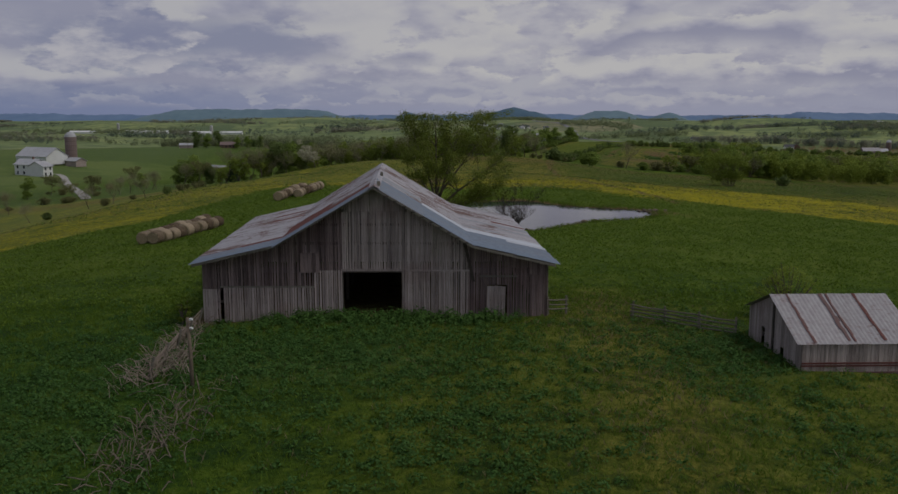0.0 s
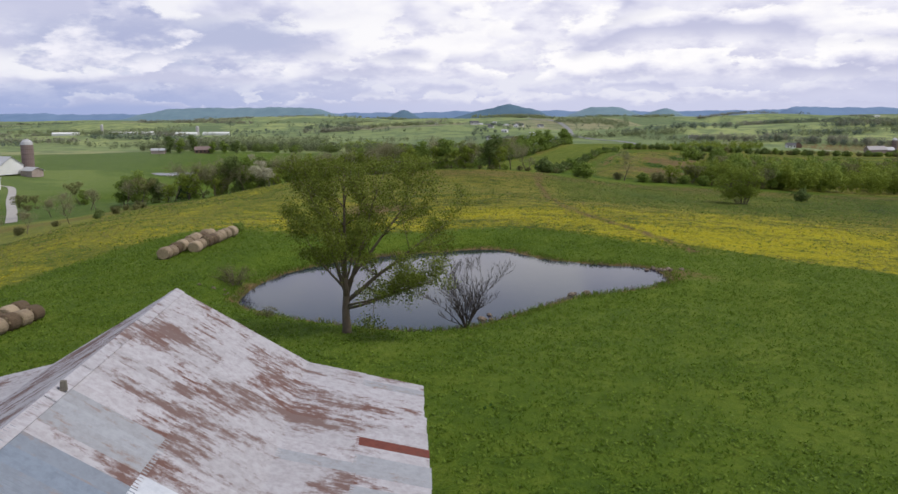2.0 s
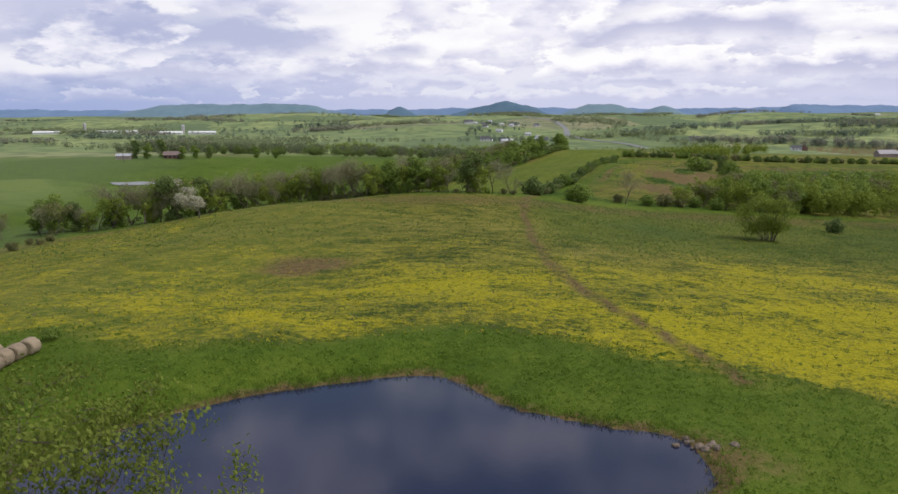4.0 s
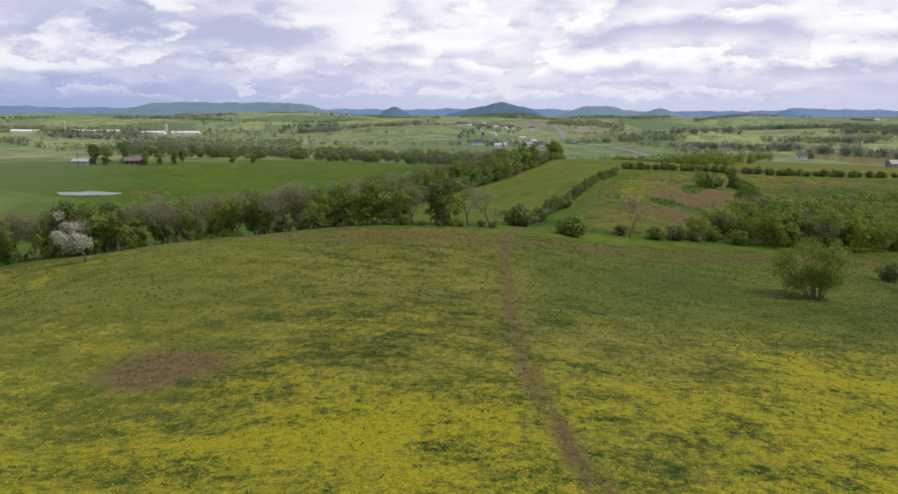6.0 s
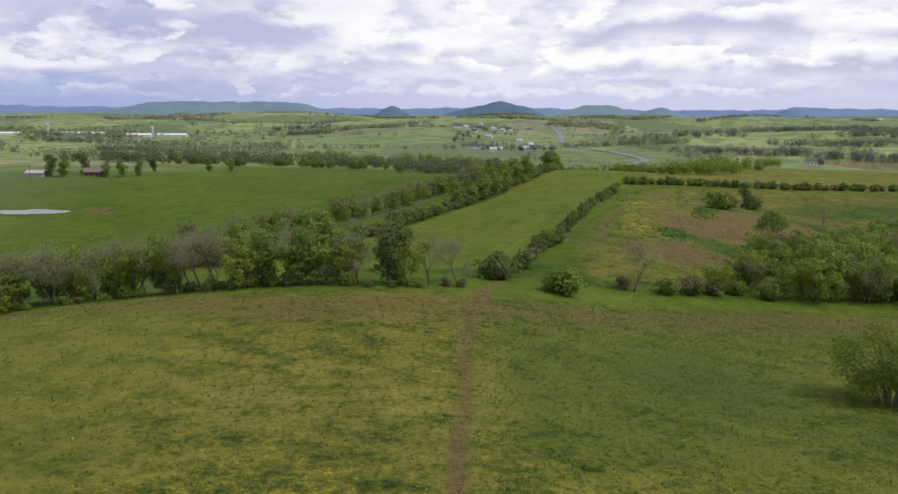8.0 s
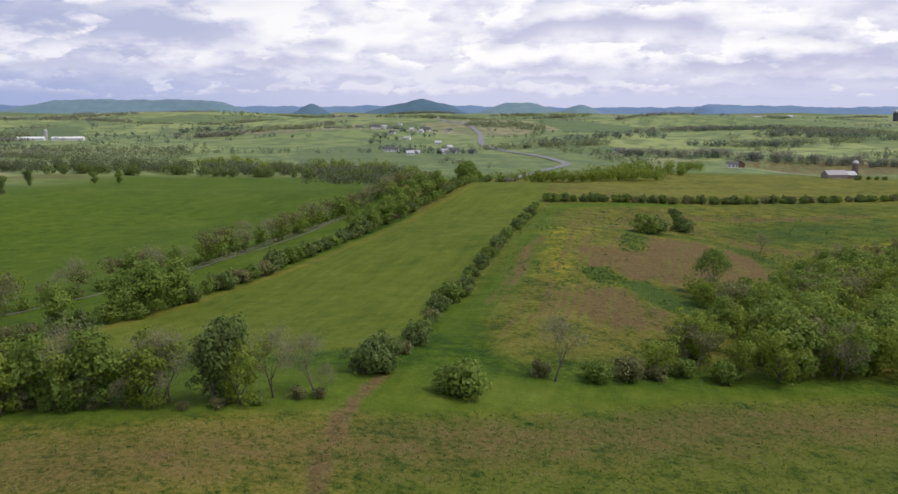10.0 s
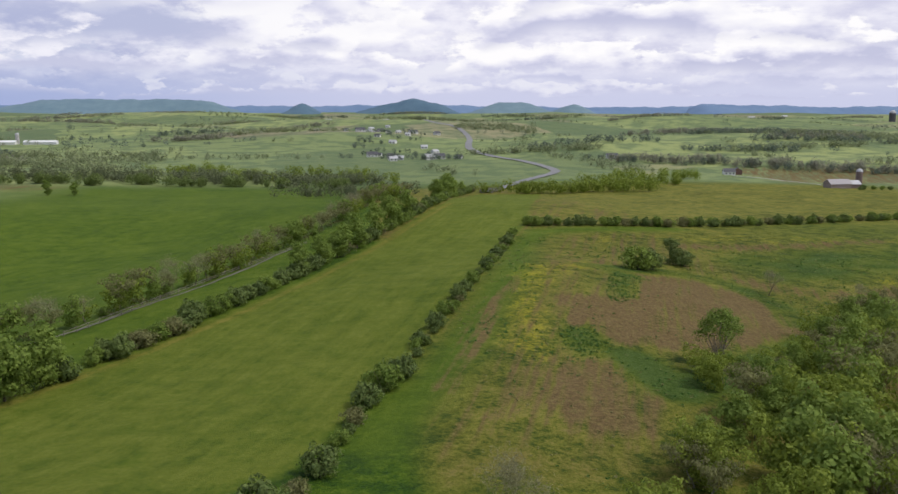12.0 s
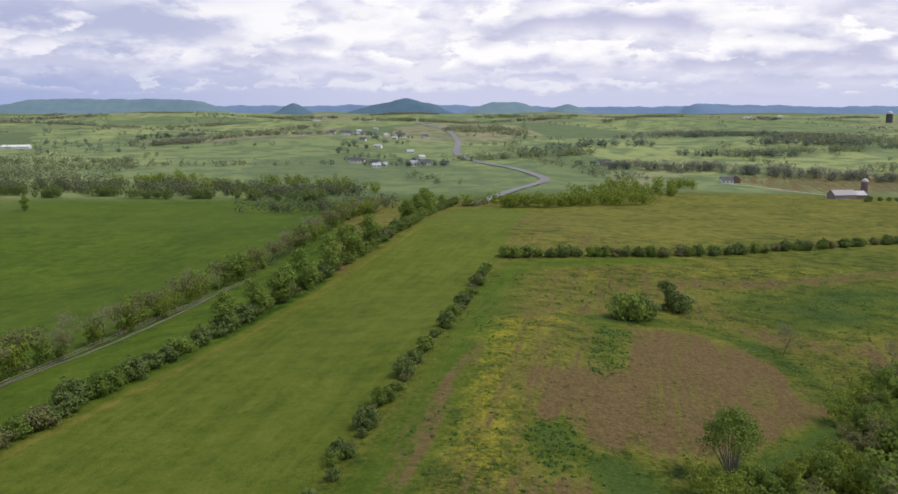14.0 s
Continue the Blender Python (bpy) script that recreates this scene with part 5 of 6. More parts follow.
T0, T1, T2, T3, T4 = KINDS
B0, B1, B2 = BUSHES
row([(-115, 305), (-95, 316), (-76, 324), (-60, 328), (-46, 324), (-30, 318), (-15, 317), (-3, 318)], 3.6, [T1, T2, T3, T1, T3, T3], LINE, (0.75, 1.15), 2.6)
row([(-112, 312), (-92, 322), (-74, 331), (-58, 334), (-46, 329), (-34, 323)], 5.0, [T0, T3, T2, T3], LINE, (0.9, 1.25), 2.6)
row([(-108, 310), (-76, 323), (-46, 323), (-28, 316), (-8, 315), (7, 320)], 3.3, [B2, B2, B1, T3, B2], "bushes in the hedges", (0.35, 0.65), 1.2)
row([(36, 337), (52, 340), (72, 343), (98, 347)], 4.6, [B1, B2, T3, T1], LINE, (0.75, 1.1), 2.0)
for kind, x, y, k in ((T0, -19, 316, 0.95), (T0, -28, 319, 1.0), (T0, -33, 320, 0.9), (T1, -14.8, 315.5, 1.0), (T3, 0, 319, 1.0), (T3, 5, 321, 0.9), (B0, 11.5, 334, 1.5), (B0, 14, 341, 1.3), (B1, 25, 327, 1.5), (B0, 20.3, 354, 1.15), (B2, 17.5, 347, 0.7), (T3, 40, 337, 1.1), (B2, 52, 339.5, 1.2),
                      (B0, 26.3, 379.5, 1.1), (B1, 29, 386, 1.25), (B0, 32, 392, 1.2), (B2, 24, 372, 0.8), (B0, 36.3, 410, 0.8), (B0, 40.8, 420, 1.0), (B1, 43.5, 430, 0.9), (B0, 48.2, 442.5, 1.0), (B0, 50.5, 449, 0.8), (B1, 53, 456, 0.9), (B0, 59.5, 475, 0.95), (B1, 62.5, 486, 0.8), (B0, 66, 499, 1.0), (B1, 70, 514, 0.75), (B0, 74, 529, 1.05), (B0, 77.5, 540, 0.8), (B1, 80.3, 548, 0.9)):
    again(kind, x, y, k, pick.uniform(0, 360), group=LINE)
mass("hedge", "low scrub between the bushes of the lane hedge", [([(21, 362), (27, 380), (33, 396), (38, 412), (45, 434), (52, 453), (60, 477), (66, 499), (74, 527), (81, 549)], 2.6)], [B0, B1, B2, B1], (0.3, 0.62), 1.0)
THICKET = "trees of the wet thicket"
row([(62, 346), (78, 364), (87, 374), (100, 391), (113, 406), (131, 427), (150, 446), (182, 470)], 2.9, [T0, T1, T1, T2, B1, T0, B1], THICKET, (0.7, 1.05), 3)
mass("thicket", "dense fresh green thicket in the damp hollow", [([(80, 350), (95, 370), (112, 392), (132, 415), (155, 432), (200, 455)], 2.5), ([(92, 346), (115, 372), (138, 398), (170, 418), (220, 435)], 2.9),
      ([(75, 346), (110, 352), (150, 365), (200, 375)], 4), ([(140, 380), (180, 405), (240, 420)], 4)], [T0, T1, T1, T0, T1, T2], (0.95, 1.3), 4.5)
row([(-62, 378), (-45, 386), (-32, 404), (-18, 431), (-13, 441), (-10, 453), (-3, 466), (7, 489), (21, 528), (35, 566), (52, 613), (64, 652), (88, 794), (112, 880)], 3.3, [B0, B1, B0, B1, T0, B2], "hedge along the narrow field", (0.95, 1.5), 1.2)
mass("thicket", "bright low scrub on the edge of the hollow", [([(85, 396), (93, 402), (104, 408), (118, 417), (136, 438), (150, 452)], 2.2), ([(84, 386), (96, 394), (110, 404)], 2.6)], [B1, T1, T1, B1], (0.5, 0.85), 3.0)
mass("thicket", "straggling grey-green trees along the railway", [([(-72, 403), (-48, 443), (-35, 468), (-21, 496), (-12, 521), (1.5, 565), (16, 604), (28, 652), (54, 799)], 2.9)], [T3, T2, T0, T1, T2, T3, B1], (0.65, 1.1), 1.8, 3)
row([(88, 570), (114, 572), (136, 577), (173, 589), (222, 612), (285, 638), (360, 670)], 3.0, [B0, B1, B0, B1, B2], "cross hedge", (0.85, 1.2), 1.6)
for kind, x, y, k in ((T4, -88, 321, 1.2), (T0, -83, 320, 1.25), (T0, -93, 321, 1.15), (T4, -79, 323, 1.05), (T0, -118, 316, 1.15), (T0, -123, 318, 1.0), (T4, -114, 319, 0.8), (T3, -74, 325, 1.2), (T3, -69, 327, 1.25), (T3, -63, 329, 1.15), (T3, -53, 326, 1.15), (T1, -66, 331, 1.1)):
    again(kind, x, y, k, pick.uniform(0, 360), group=LINE)
round_tree("lone round-crowned tree on bare grey stems above the thicket", 21, 13.0, 9.5, 94, 405.5)
for kind, x, y, k, words in ((B1, 107.5, 494, 2.0, ""), (B0, 112, 496, 1.8, ""), (T4, 124.5, 509, 0.8, ""), (B0, 127, 507, 1.6, ""), (T3, 140, 476, 0.8, ""), (T3, 163, 470, 0.7, ""), (B0, 86.5, 304, 1.15, ""),
                             (T4, -112, 318, 0.75, ""), (T0, -119, 323, 0.95, "")):
    again(kind, x, y, k, pick.uniform(0, 360), label=words)
setup(shrub("bush", "feathery yellow-green bush standing alone in the field", "bush", LEAF_SPRING, 71, 10.6, 13.5, 9500, 0.19, stems=34, fat=0.62, slim=0.36), 60.5, 279.5, 1.25, 90, 0.98)
setup(cedar("dark pointed evergreen on the field edge", 3, 9.2, 5), -106, 325)
setup(plant("tree", "pale blossoming tree on the crest of the field", "tree", GREYBARK, LEAF_BLOSSOM, 44, 9.0, 0.9, 3400, 0.17, clumps=18, fat=0.9), -69.5, 283)


def woods(name, label, blobs, leaf, seed, tree_h=9.0, per=46, size=1.1, wide=0.42):
    """Far woodland as one mass of leaf sprays; blobs: (x, y, rx, ry, count)."""
    nr = np.random.default_rng(seed)
    parts, ways = [], []
    for x, y, rx, ry, n in blobs:
        a, r = nr.uniform(0, 6.28, n), np.sqrt(nr.uniform(0, 1, n))
        px, py = x + np.cos(a) * r * rx, y + np.sin(a) * r * ry
        h = tree_h * nr.uniform(0.55, 1.15, n)
        pz = heights(px, py)
        d = nr.normal(size=(n, per, 3))
        d /= np.linalg.norm(d, axis=2)[:, :, None]
        d *= nr.uniform(0.7, 1.1, (n, per, 1))
        c = np.stack([np.repeat(px[:, None], per, 1) + d[:, :, 0] * h[:, None] * wide, np.repeat(py[:, None], per, 1) + d[:, :, 1] * h[:, None] * wide,
                      pz[:, None] + h[:, None] * (0.55 + 0.48 * d[:, :, 2])], axis=2)
        parts.append(c.reshape(-1, 3))
        ways.append(d.reshape(-1, 3))
    c, facing = np.concatenate(parts), np.concatenate(ways)
    return tagged(new(name, quads_mesh(name, leaf, leaf_quads(c, size, nr, facing=facing))), label, "woods", kind="stuff")


woods("woodland", "dark leafy belt of woodland across the valley", [(-235 + i * 17 + 7 * math.sin(i * 2.9), 930 + 9 * math.sin(i * 1.3), 9 + 6 * math.sin(i * 4.1), 6 + 3 * math.sin(i * 2.2), int(11 + 8 * math.sin(i * 3.3))) for i in range(16)], LEAF_DARK, 11, 8.5, 130, 0.55)
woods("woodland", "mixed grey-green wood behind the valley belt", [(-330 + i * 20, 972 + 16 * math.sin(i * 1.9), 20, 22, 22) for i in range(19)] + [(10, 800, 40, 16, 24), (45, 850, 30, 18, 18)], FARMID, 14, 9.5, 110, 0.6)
woods("woodland", "fresh green woodland in the valley", [(-140 + i * 30, 1015 + 25 * math.sin(i * 1.7), 26, 26, 18) for i in range(7)] + [(160, 835, 26, 12, 40), (205, 840, 36, 14, 50), (240, 905, 46, 24, 50), (290, 960, 46, 26, 36), (125, 850, 14, 8, 10)], LEAF_SPRING, 12, 9.0, 110, 0.6)
far_rng = np.random.default_rng(5)


def hedgerows(n, y0, y1, long, count):
    """Straggling far hedgerows and woodlots: short chains of blobs."""
    out = []
    for _ in range(n):
        y = float(y0 * (y1 / y0) ** far_rng.uniform())
        x = float(far_rng.uniform(-0.62, 0.66) * y + 60)
        slope, size = far_rng.normal(0, 0.35), far_rng.uniform(0.4, 1.5)
        if ((x - 70) / 170) ** 2 + ((y - 1480) / 430) ** 2 < 1:
            continue
        for k in range(5):
            out.append((x + (k - 2) * long * 0.42 * size, y + (k - 2) * long * 0.42 * size * slope, long * 0.26 * size, 6 + 8 * far_rng.uniform(), max(3, int(1.7 * count * size * far_rng.uniform(0.5, 1.3)))))
    return out


def field_hedges(n, y0, y1, seeds, gap, keep):
    """Places along the borders of irregular far fields."""
    cells = np.stack([far_rng.uniform(-3300, 3300, seeds), y0 * (y1 / y0) ** far_rng.uniform(0, 1, seeds)], 1)
    y = y0 * (y1 / y0) ** far_rng.uniform(0, 1, n)
    x = far_rng.uniform(-0.66, 0.70, n) * y + 60
    d = np.hypot(x[:, None] - cells[None, :, 0], (y[:, None] - cells[None, :, 1]) * 0.8)
    near = np.argsort(d, axis=1)[:, :2]
    lo, hi = np.take_along_axis(d, near, 1).T
    border = np.sort(near, axis=1) @ np.array((7919, 104729)) % 997 / 997.0
    ok = ((hi - lo) < gap * (0.4 + border * 1.6)) & (border < keep)
    ok &= ((x - 70) / 130) ** 2 + ((y - 1480) / 400) ** 2 > 1
    return [(float(a), float(b), 3.0, 3.0, 1) for a, b in zip(x[ok], y[ok])]


woods("woodland", "olive hedgerows bordering the far fields", field_hedges(15000, 1020, 3100, 170, 15, 0.70), HAZELEAF, 15, 7, 22, 0.95, 0.5)
woods("woodland", "dark hedgerows bordering the far fields", field_hedges(8000, 1080, 3200, 110, 13, 0.55), HAZEDARK, 16, 7.5, 22, 0.95, 0.5)
woods("woodland", "olive woodlots over the far plain", hedgerows(50, 1090, 3600, 90, 15), HAZELEAF, 18, 8.5, 24, 1.05, 0.5)
woods("woodland", "grey budding woodlots over the far plain", hedgerows(42, 1090, 3500, 80, 13), HAZEGREY, 20, 9, 24, 1.05, 0.5)
woods("woodland", "dark woodlots over the far plain", hedgerows(26, 1180, 3600, 80, 12), HAZEDARK, 19, 8.5, 24, 1.05, 0.5)
woods("woodland", "grey-green belt of trees behind the brown field", [(300 + i * 19, 1120 - i * 7 + 8 * math.sin(i * 1.7), 15, 12, 13) for i in range(20)], HAZEGREY, 21, 10, 90, 0.65)
woods("woodland", "green trees mixed through the belt behind the brown field", [(310 + i * 27, 1108 - i * 10 + 8 * math.sin(i * 2.3), 14, 9, 6) for i in range(14)], HAZEDARK, 22, 9, 90, 0.65)
woods("woodland", "dark yard trees among the far village houses", [(20 + 110 * far_rng.uniform(), 1170 + 620 * far_rng.uniform(), 12, 6, 4) for _ in range(26)] + [(118, 1178, 26, 6, 14), (60, 1190, 20, 6, 8), (300, 1160, 30, 8, 14)], HAZEDARK, 23, 7, 70, 0.6)
row([(-165, 260), (-150, 285), (-135, 300), (-122, 318)], 5, [T3, T2, B2, T3], "scrub on the slope below the field", (0.5, 0.85), 6)
row([(-190, 300), (-165, 320), (-150, 345), (-140, 330)], 6, [T3, T2, T0, B2], "scrub on the slope below the field", (0.5, 0.9), 7)
row([(-135, 225), (-120, 250), (-112, 280), (-106, 300)], 6, [T3, B2, T2, B0], "scrub on the slope below the field", (0.4, 0.7), 4)


# ---- hay bales ----
def bale_mesh(seed):
    rng = random.Random(seed)
    g = Geo()
    rings = [(-0.68, 0.42), (-0.69, 0.58), (-0.63, 0.68), (-0.50, 0.745), (0.0, 0.775), (0.50, 0.745), (0.63, 0.68), (0.69, 0.58), (0.68, 0.42)]
    n = 18
    for x, r in rings:
        for k in range(n):
            a = 2 * math.pi * k / n
            q = r * (1 + rng.uniform(-0.02, 0.02))
            z = math.sin(a) * q
            g.v.append((x + rng.uniform(-0.012, 0.012), math.cos(a) * q * 1.03, max(z, -0.70) * 0.98 + 0.70))
    for j in range(len(rings) - 1):
        g.f += [(j * n + k, j * n + (k + 1) % n, (j + 1) * n + (k + 1) % n, (j + 1) * n + k) for k in range(n)]
    g.f += [tuple(range(n)), tuple(reversed(range((len(rings) - 1) * n, len(rings) * n)))]
    me = g.mesh("hay_bale", HAY)
    me.materials.append(HAYEND)
    for p in me.polygons:
        if abs(p.center.x) > 0.66:
            p.material_index = 1
    return me


BALES = [bale_mesh(s) for s in (1, 2, 3)]


def bale_row(x0, y0, x1, y1, n, label):
    turn = math.degrees(math.atan2(y1 - y0, x1 - x0))
    for i in range(n):
        k = i / (n - 1)
        x, y = x0 + (x1 - x0) * k + pick.uniform(-0.12, 0.12), y0 + (y1 - y0) * k
        ob = new("hay_bale", pick.choice(BALES))
        ob.matrix_basis = pose(x, y, gz(x, y) - 0.05, 0, 0, turn + pick.uniform(-4, 4)) @ Matrix.Rotation(pick.choice((0, 0.1, -0.1)), 4, "X") @ Matrix.Diagonal((1, pick.uniform(0.94, 1.05), pick.uniform(0.9, 1.03), 1))
        tagged(ob, label, "hay bale", "hay bales on the meadow")


bale_row(-58.2, 105.0, -55.6, 119.2, 10, "weathered brown round hay bale in a row on grass")
bale_row(-60.0, 106.2, -57.4, 120.6, 10, "weathered brown round hay bale in a row on grass")
bale_row(-53.2, 146.0, -51.8, 160.0, 10, "tan round hay bale in a double row on grass")
bale_row(-50.9, 150.0, -49.6, 161.3, 8, "tan round hay bale in a double row on grass")


# ---- fences ----
def rail_fence(name, label, a, b, posts, rails, top, mat, lean=0.0, thick=0.045):
    a, b = Vector(a), Vector(b)
    f = thing(name, label, "fence", pose(a.x, a.y, gz(a.x, a.y), 0, 0, math.degrees(math.atan2(b.y - a.y, b.x - a.x))))
    n = (b - a).length
    dz = gz(b.x, b.y) - gz(a.x, a.y)
    for i in range(posts):
        k = i / (posts - 1)
        Geo().tube([(n * k, 0, dz * k - 0.25), (n * k + pick.uniform(-0.06, 0.06), lean * top, dz * k + top * pick.uniform(1.0, 1.12))], [0.075, 0.06], 7).make("post", GREYBARK, f)
    for z in rails:
        for i in range(posts - 1):
            k0, k1 = i / (posts - 1), (i + 1) / (posts - 1)
            z0, z1 = z + dz * k0 + pick.uniform(-0.05, 0.05), z + dz * k1 + pick.uniform(-0.05, 0.05)
            Geo().tube([(n * k0 - 0.1, lean * z - 0.07, z0), (n * (k0 + k1) / 2, lean * z - 0.07, (z0 + z1) / 2 - pick.uniform(0, 0.05)), (n * k1 + 0.1, lean * z - 0.07, z1)], [thick, thick * 0.9, thick], 5).make("rail", mat, f)
    return f


rail_fence("fence", "grey weathered rail fence running to the shed", (-16.4, 64.3), (-11.6, 60.7), 4, (0.2, 0.42, 0.66, 0.82), 0.95, GREYBARK, thick=0.05)
rail_fence("fence", "short grey rail fence beside the barn corner", (-21.3, 64.7), (-20.2, 64.9), 2, (0.3, 0.6, 0.85), 1.0, GREYBARK)
rail_fence("fence", "leaning broken fence overgrown with dead canes", (-41.7, 63.6), (-40.8, 53.0), 5, (0.25, 0.5, 0.75, 0.95), 1.05, STICK, lean=0.35, thick=0.035)
rail_fence("fence", "pale grey rail fence along the railway hedge", (-40, 445), (7, 560), 32, (0.5, 1.05), 1.25, GREYBARK, thick=0.075)

post = thing("fence_post", "tall leaning grey wooden post with white insulators", "post", pose(-38.5, 51.9, gz(-38.5, 51.9)))
Geo().tube([(0.15, -0.2, -0.3), (0, 0.2, 1.5), (-0.16, 0.5, 3.0)], [0.095, 0.085, 0.07], 9).make("pole", PONDBARK, post, soft=True)
for z in (2.55, 2.95):
    Geo().tube([(-0.02, 0.36, z), (0.06, 0.34, z), (0.12, 0.33, z)], [0.05, 0.065, 0.05], 7).make("insulator", WHITE, post, "white insulator")


def stick_heap(name, label, centre, n, spread, length, seed, lift=0.5):
    rng = random.Random(seed)
    g = Geo()
    for _ in range(n):
        x, y = centre[0] + rng.gauss(0, spread[0]), centre[1] + rng.gauss(0, spread[1])
        z = gz(x, y)
        a, l = rng.uniform(0, 6.28), rng.uniform(0.4, 1.0) * length
        tip = Vector((x + math.cos(a) * l * 0.7, y + math.sin(a) * l * 0.7, z + rng.uniform(0.1, 1) * lift * 2))
        base = Vector((x, y, z + rng.uniform(-0.05, lift * 0.6)))
        mid = base.lerp(tip, 0.5) + Vector((rng.uniform(-0.1, 0.1), rng.uniform(-0.1, 0.1), rng.uniform(0.05, 0.25)))
        r = rng.uniform(0.010, 0.030)
        g.tube([base, mid, tip], [r, r * 0.8, r * 0.35], 4)
    return tagged(g.make(name, STICK), label, "brush pile", kind="stuff")


stick_heap("brush_pile", "heap of pale dead canes against the fallen fence", (-40.6, 54.4), 230, (0.7, 1.5), 1.6, 5)
stick_heap("brush_pile", "tangle of dead canes along the old fence line", (-41.4, 60.3), 170, (0.4, 1.9), 1.2, 6, 0.4)
stick_heap("brush_pile", "strip of dead weeds and canes in the grass", (-38.0, 45.5), 230, (0.8, 3.2), 1.1, 7, 0.45)
setup(shrub("bush", "bright green sapling by the barn corner", "bush", LEAF_SPRING, 61, 1.9, 1.1, 420, 0.10), -42.6, 64.2)
setup(shrub("bush", "dark green bush beside the barn's long wall", "bush", LEAF_DARK, 62, 1.7, 2.6, 900, 0.13), -43.9, 76.0)
setup(shrub("bush", "feathery yellow-green sapling thicket behind the shed", "bush", LEAF_SPRING, 63, 3.7, 4.4, 4200, 0.075, stems=30, fat=0.6, slim=0.3), -7.2, 64.6)
again(B1, -49.5, 165.4, 0.4, 20)
setup(shrub("bush", "olive willow scrub on the pond bank", "bush", LEAF_OLIVE, 66, 2.4, 5.5, 2600, 0.09, stems=26, fat=0.7, slim=0.25), -43.0, 136.5)
setup(shrub("bush", "small dry scrub among the sedge on the pond bank", "bush", LEAF_OLIVE, 67, 1.2, 2.6, 900, 0.07, stems=14, fat=0.7, slim=0.25), -36.5, 121.0)


# ---- grass, weeds and flowers ----
def blades(name, label, mat, xy, height, width, rng, lean=0.45, per=4):
    """Tufts of narrow blades standing on the ground."""
    n = len(xy)
    x, y = np.repeat(xy[:, 0], per) + rng.normal(0, 0.09, n * per), np.repeat(xy[:, 1], per) + rng.normal(0, 0.09, n * per)
    z = np.repeat(heights(xy[:, 0], xy[:, 1]), per) - 0.04
    h = np.repeat(height * rng.uniform(0.6, 1.3, n), per) * rng.uniform(0.6, 1.1, n * per)
    a = rng.uniform(0, 6.28, n * per)
    w = width * rng.uniform(0.6, 1.2, n * per)
    bx, by = np.cos(a) * w, np.sin(a) * w
    lx, ly = rng.normal(0, lean, n * per) * h, rng.normal(0, lean, n * per) * h
    c = np.stack([np.stack([x - bx, y - by, z], 1), np.stack([x + bx, y + by, z], 1),
                  np.stack([x + lx * 0.45 + bx * 0.8, y + ly * 0.45 + by * 0.8, z + h * 0.6], 1), np.stack([x + lx, y + ly, z + h], 1)], 1)
    return tagged(new(name, quads_mesh(name, mat, c)), label, "grass", kind="stuff")


def mounds(name, label, mat, xy, size, spread, tall, per, rng, category="weeds"):
    """Low leafy clumps."""
    n = len(xy)
    k = rng.uniform(0.5, 1.4, n)
    d = rng.normal(size=(n, per, 3))
    d[:, :, 2] = np.abs(d[:, :, 2])
    d /= np.linalg.norm(d, axis=2)[:, :, None]
    d *= rng.uniform(0.5, 1.0, (n, per, 1))
    z = heights(xy[:, 0], xy[:, 1])
    c = np.stack([xy[:, 0:1] + d[:, :, 0] * spread * k[:, None], xy[:, 1:2] + d[:, :, 1] * spread * k[:, None], z[:, None] + 0.03 + d[:, :, 2] * tall * k[:, None]], 2).reshape(-1, 3)
    return tagged(new(name, quads_mesh(name, mat, leaf_quads(c, size, rng, 0.5, facing=d.reshape(-1, 3) + np.array((0, 0, 0.5))))), label, category, kind="stuff")


def spread_over(rng, n, box, keep):
    xy = np.stack([rng.uniform(box[0], box[1], n), rng.uniform(box[2], box[3], n)], 1)
    return xy[rng.uniform(size=n) < keep(xy[:, 0], xy[:, 1])]


def patchy(x, y, a, b):
    return 0.5 + 0.5 * np.sin(x / a + np.sin(y / b)) * np.sin(y / (a * 0.8) + np.sin(x / (b * 1.3)))


def off_barn(x, y):
    return ~((x > -43) & (x < -21) & (y > 64.0) & (y < 85.5)) & ~((x > -10.9) & (x < -5.2) & (y > 54) & (y < 60.9))


gr = np.random.default_rng(42)
YARD = (-58, 6, 24, 72)
weed_at = lambda x, y: np.clip(np.exp(-((x + 34) / 12) ** 2 - ((y - 57) / 8) ** 2) + np.exp(-((x + 13) / 4.5) ** 2 - ((y - 57) / 6) ** 2) + 0.8 * np.exp(-((x + 45) / 9) ** 2 - ((y - 45) / 14) ** 2)
                               + 0.9 * np.exp(-((x + 26) / 4) ** 2 - ((y - 45) / 5) ** 2) + 0.6 * np.exp(-((x + 12) / 3) ** 2 - ((y - 45) / 4) ** 2), 0, 1) * off_barn(x, y)
mounds("weeds", "rank dark green weeds in the barnyard", WEED, spread_over(gr, 22000, YARD, lambda x, y: weed_at(x, y) * (0.45 + 0.55 * patchy(x, y, 1.7, 2.3))), 0.066, 0.42, 0.36, 30, gr)
mounds("weeds", "tall nettles along the barn front", WEED, spread_over(gr, 650, (-38, -23, 61.6, 64.0), lambda x, y: np.exp(-((y - 63.4) / 1.0) ** 2) * (0.35 + 0.65 * np.exp(-((x + 31) / 4.5) ** 2))), 0.085, 0.36, 0.6, 34, gr)
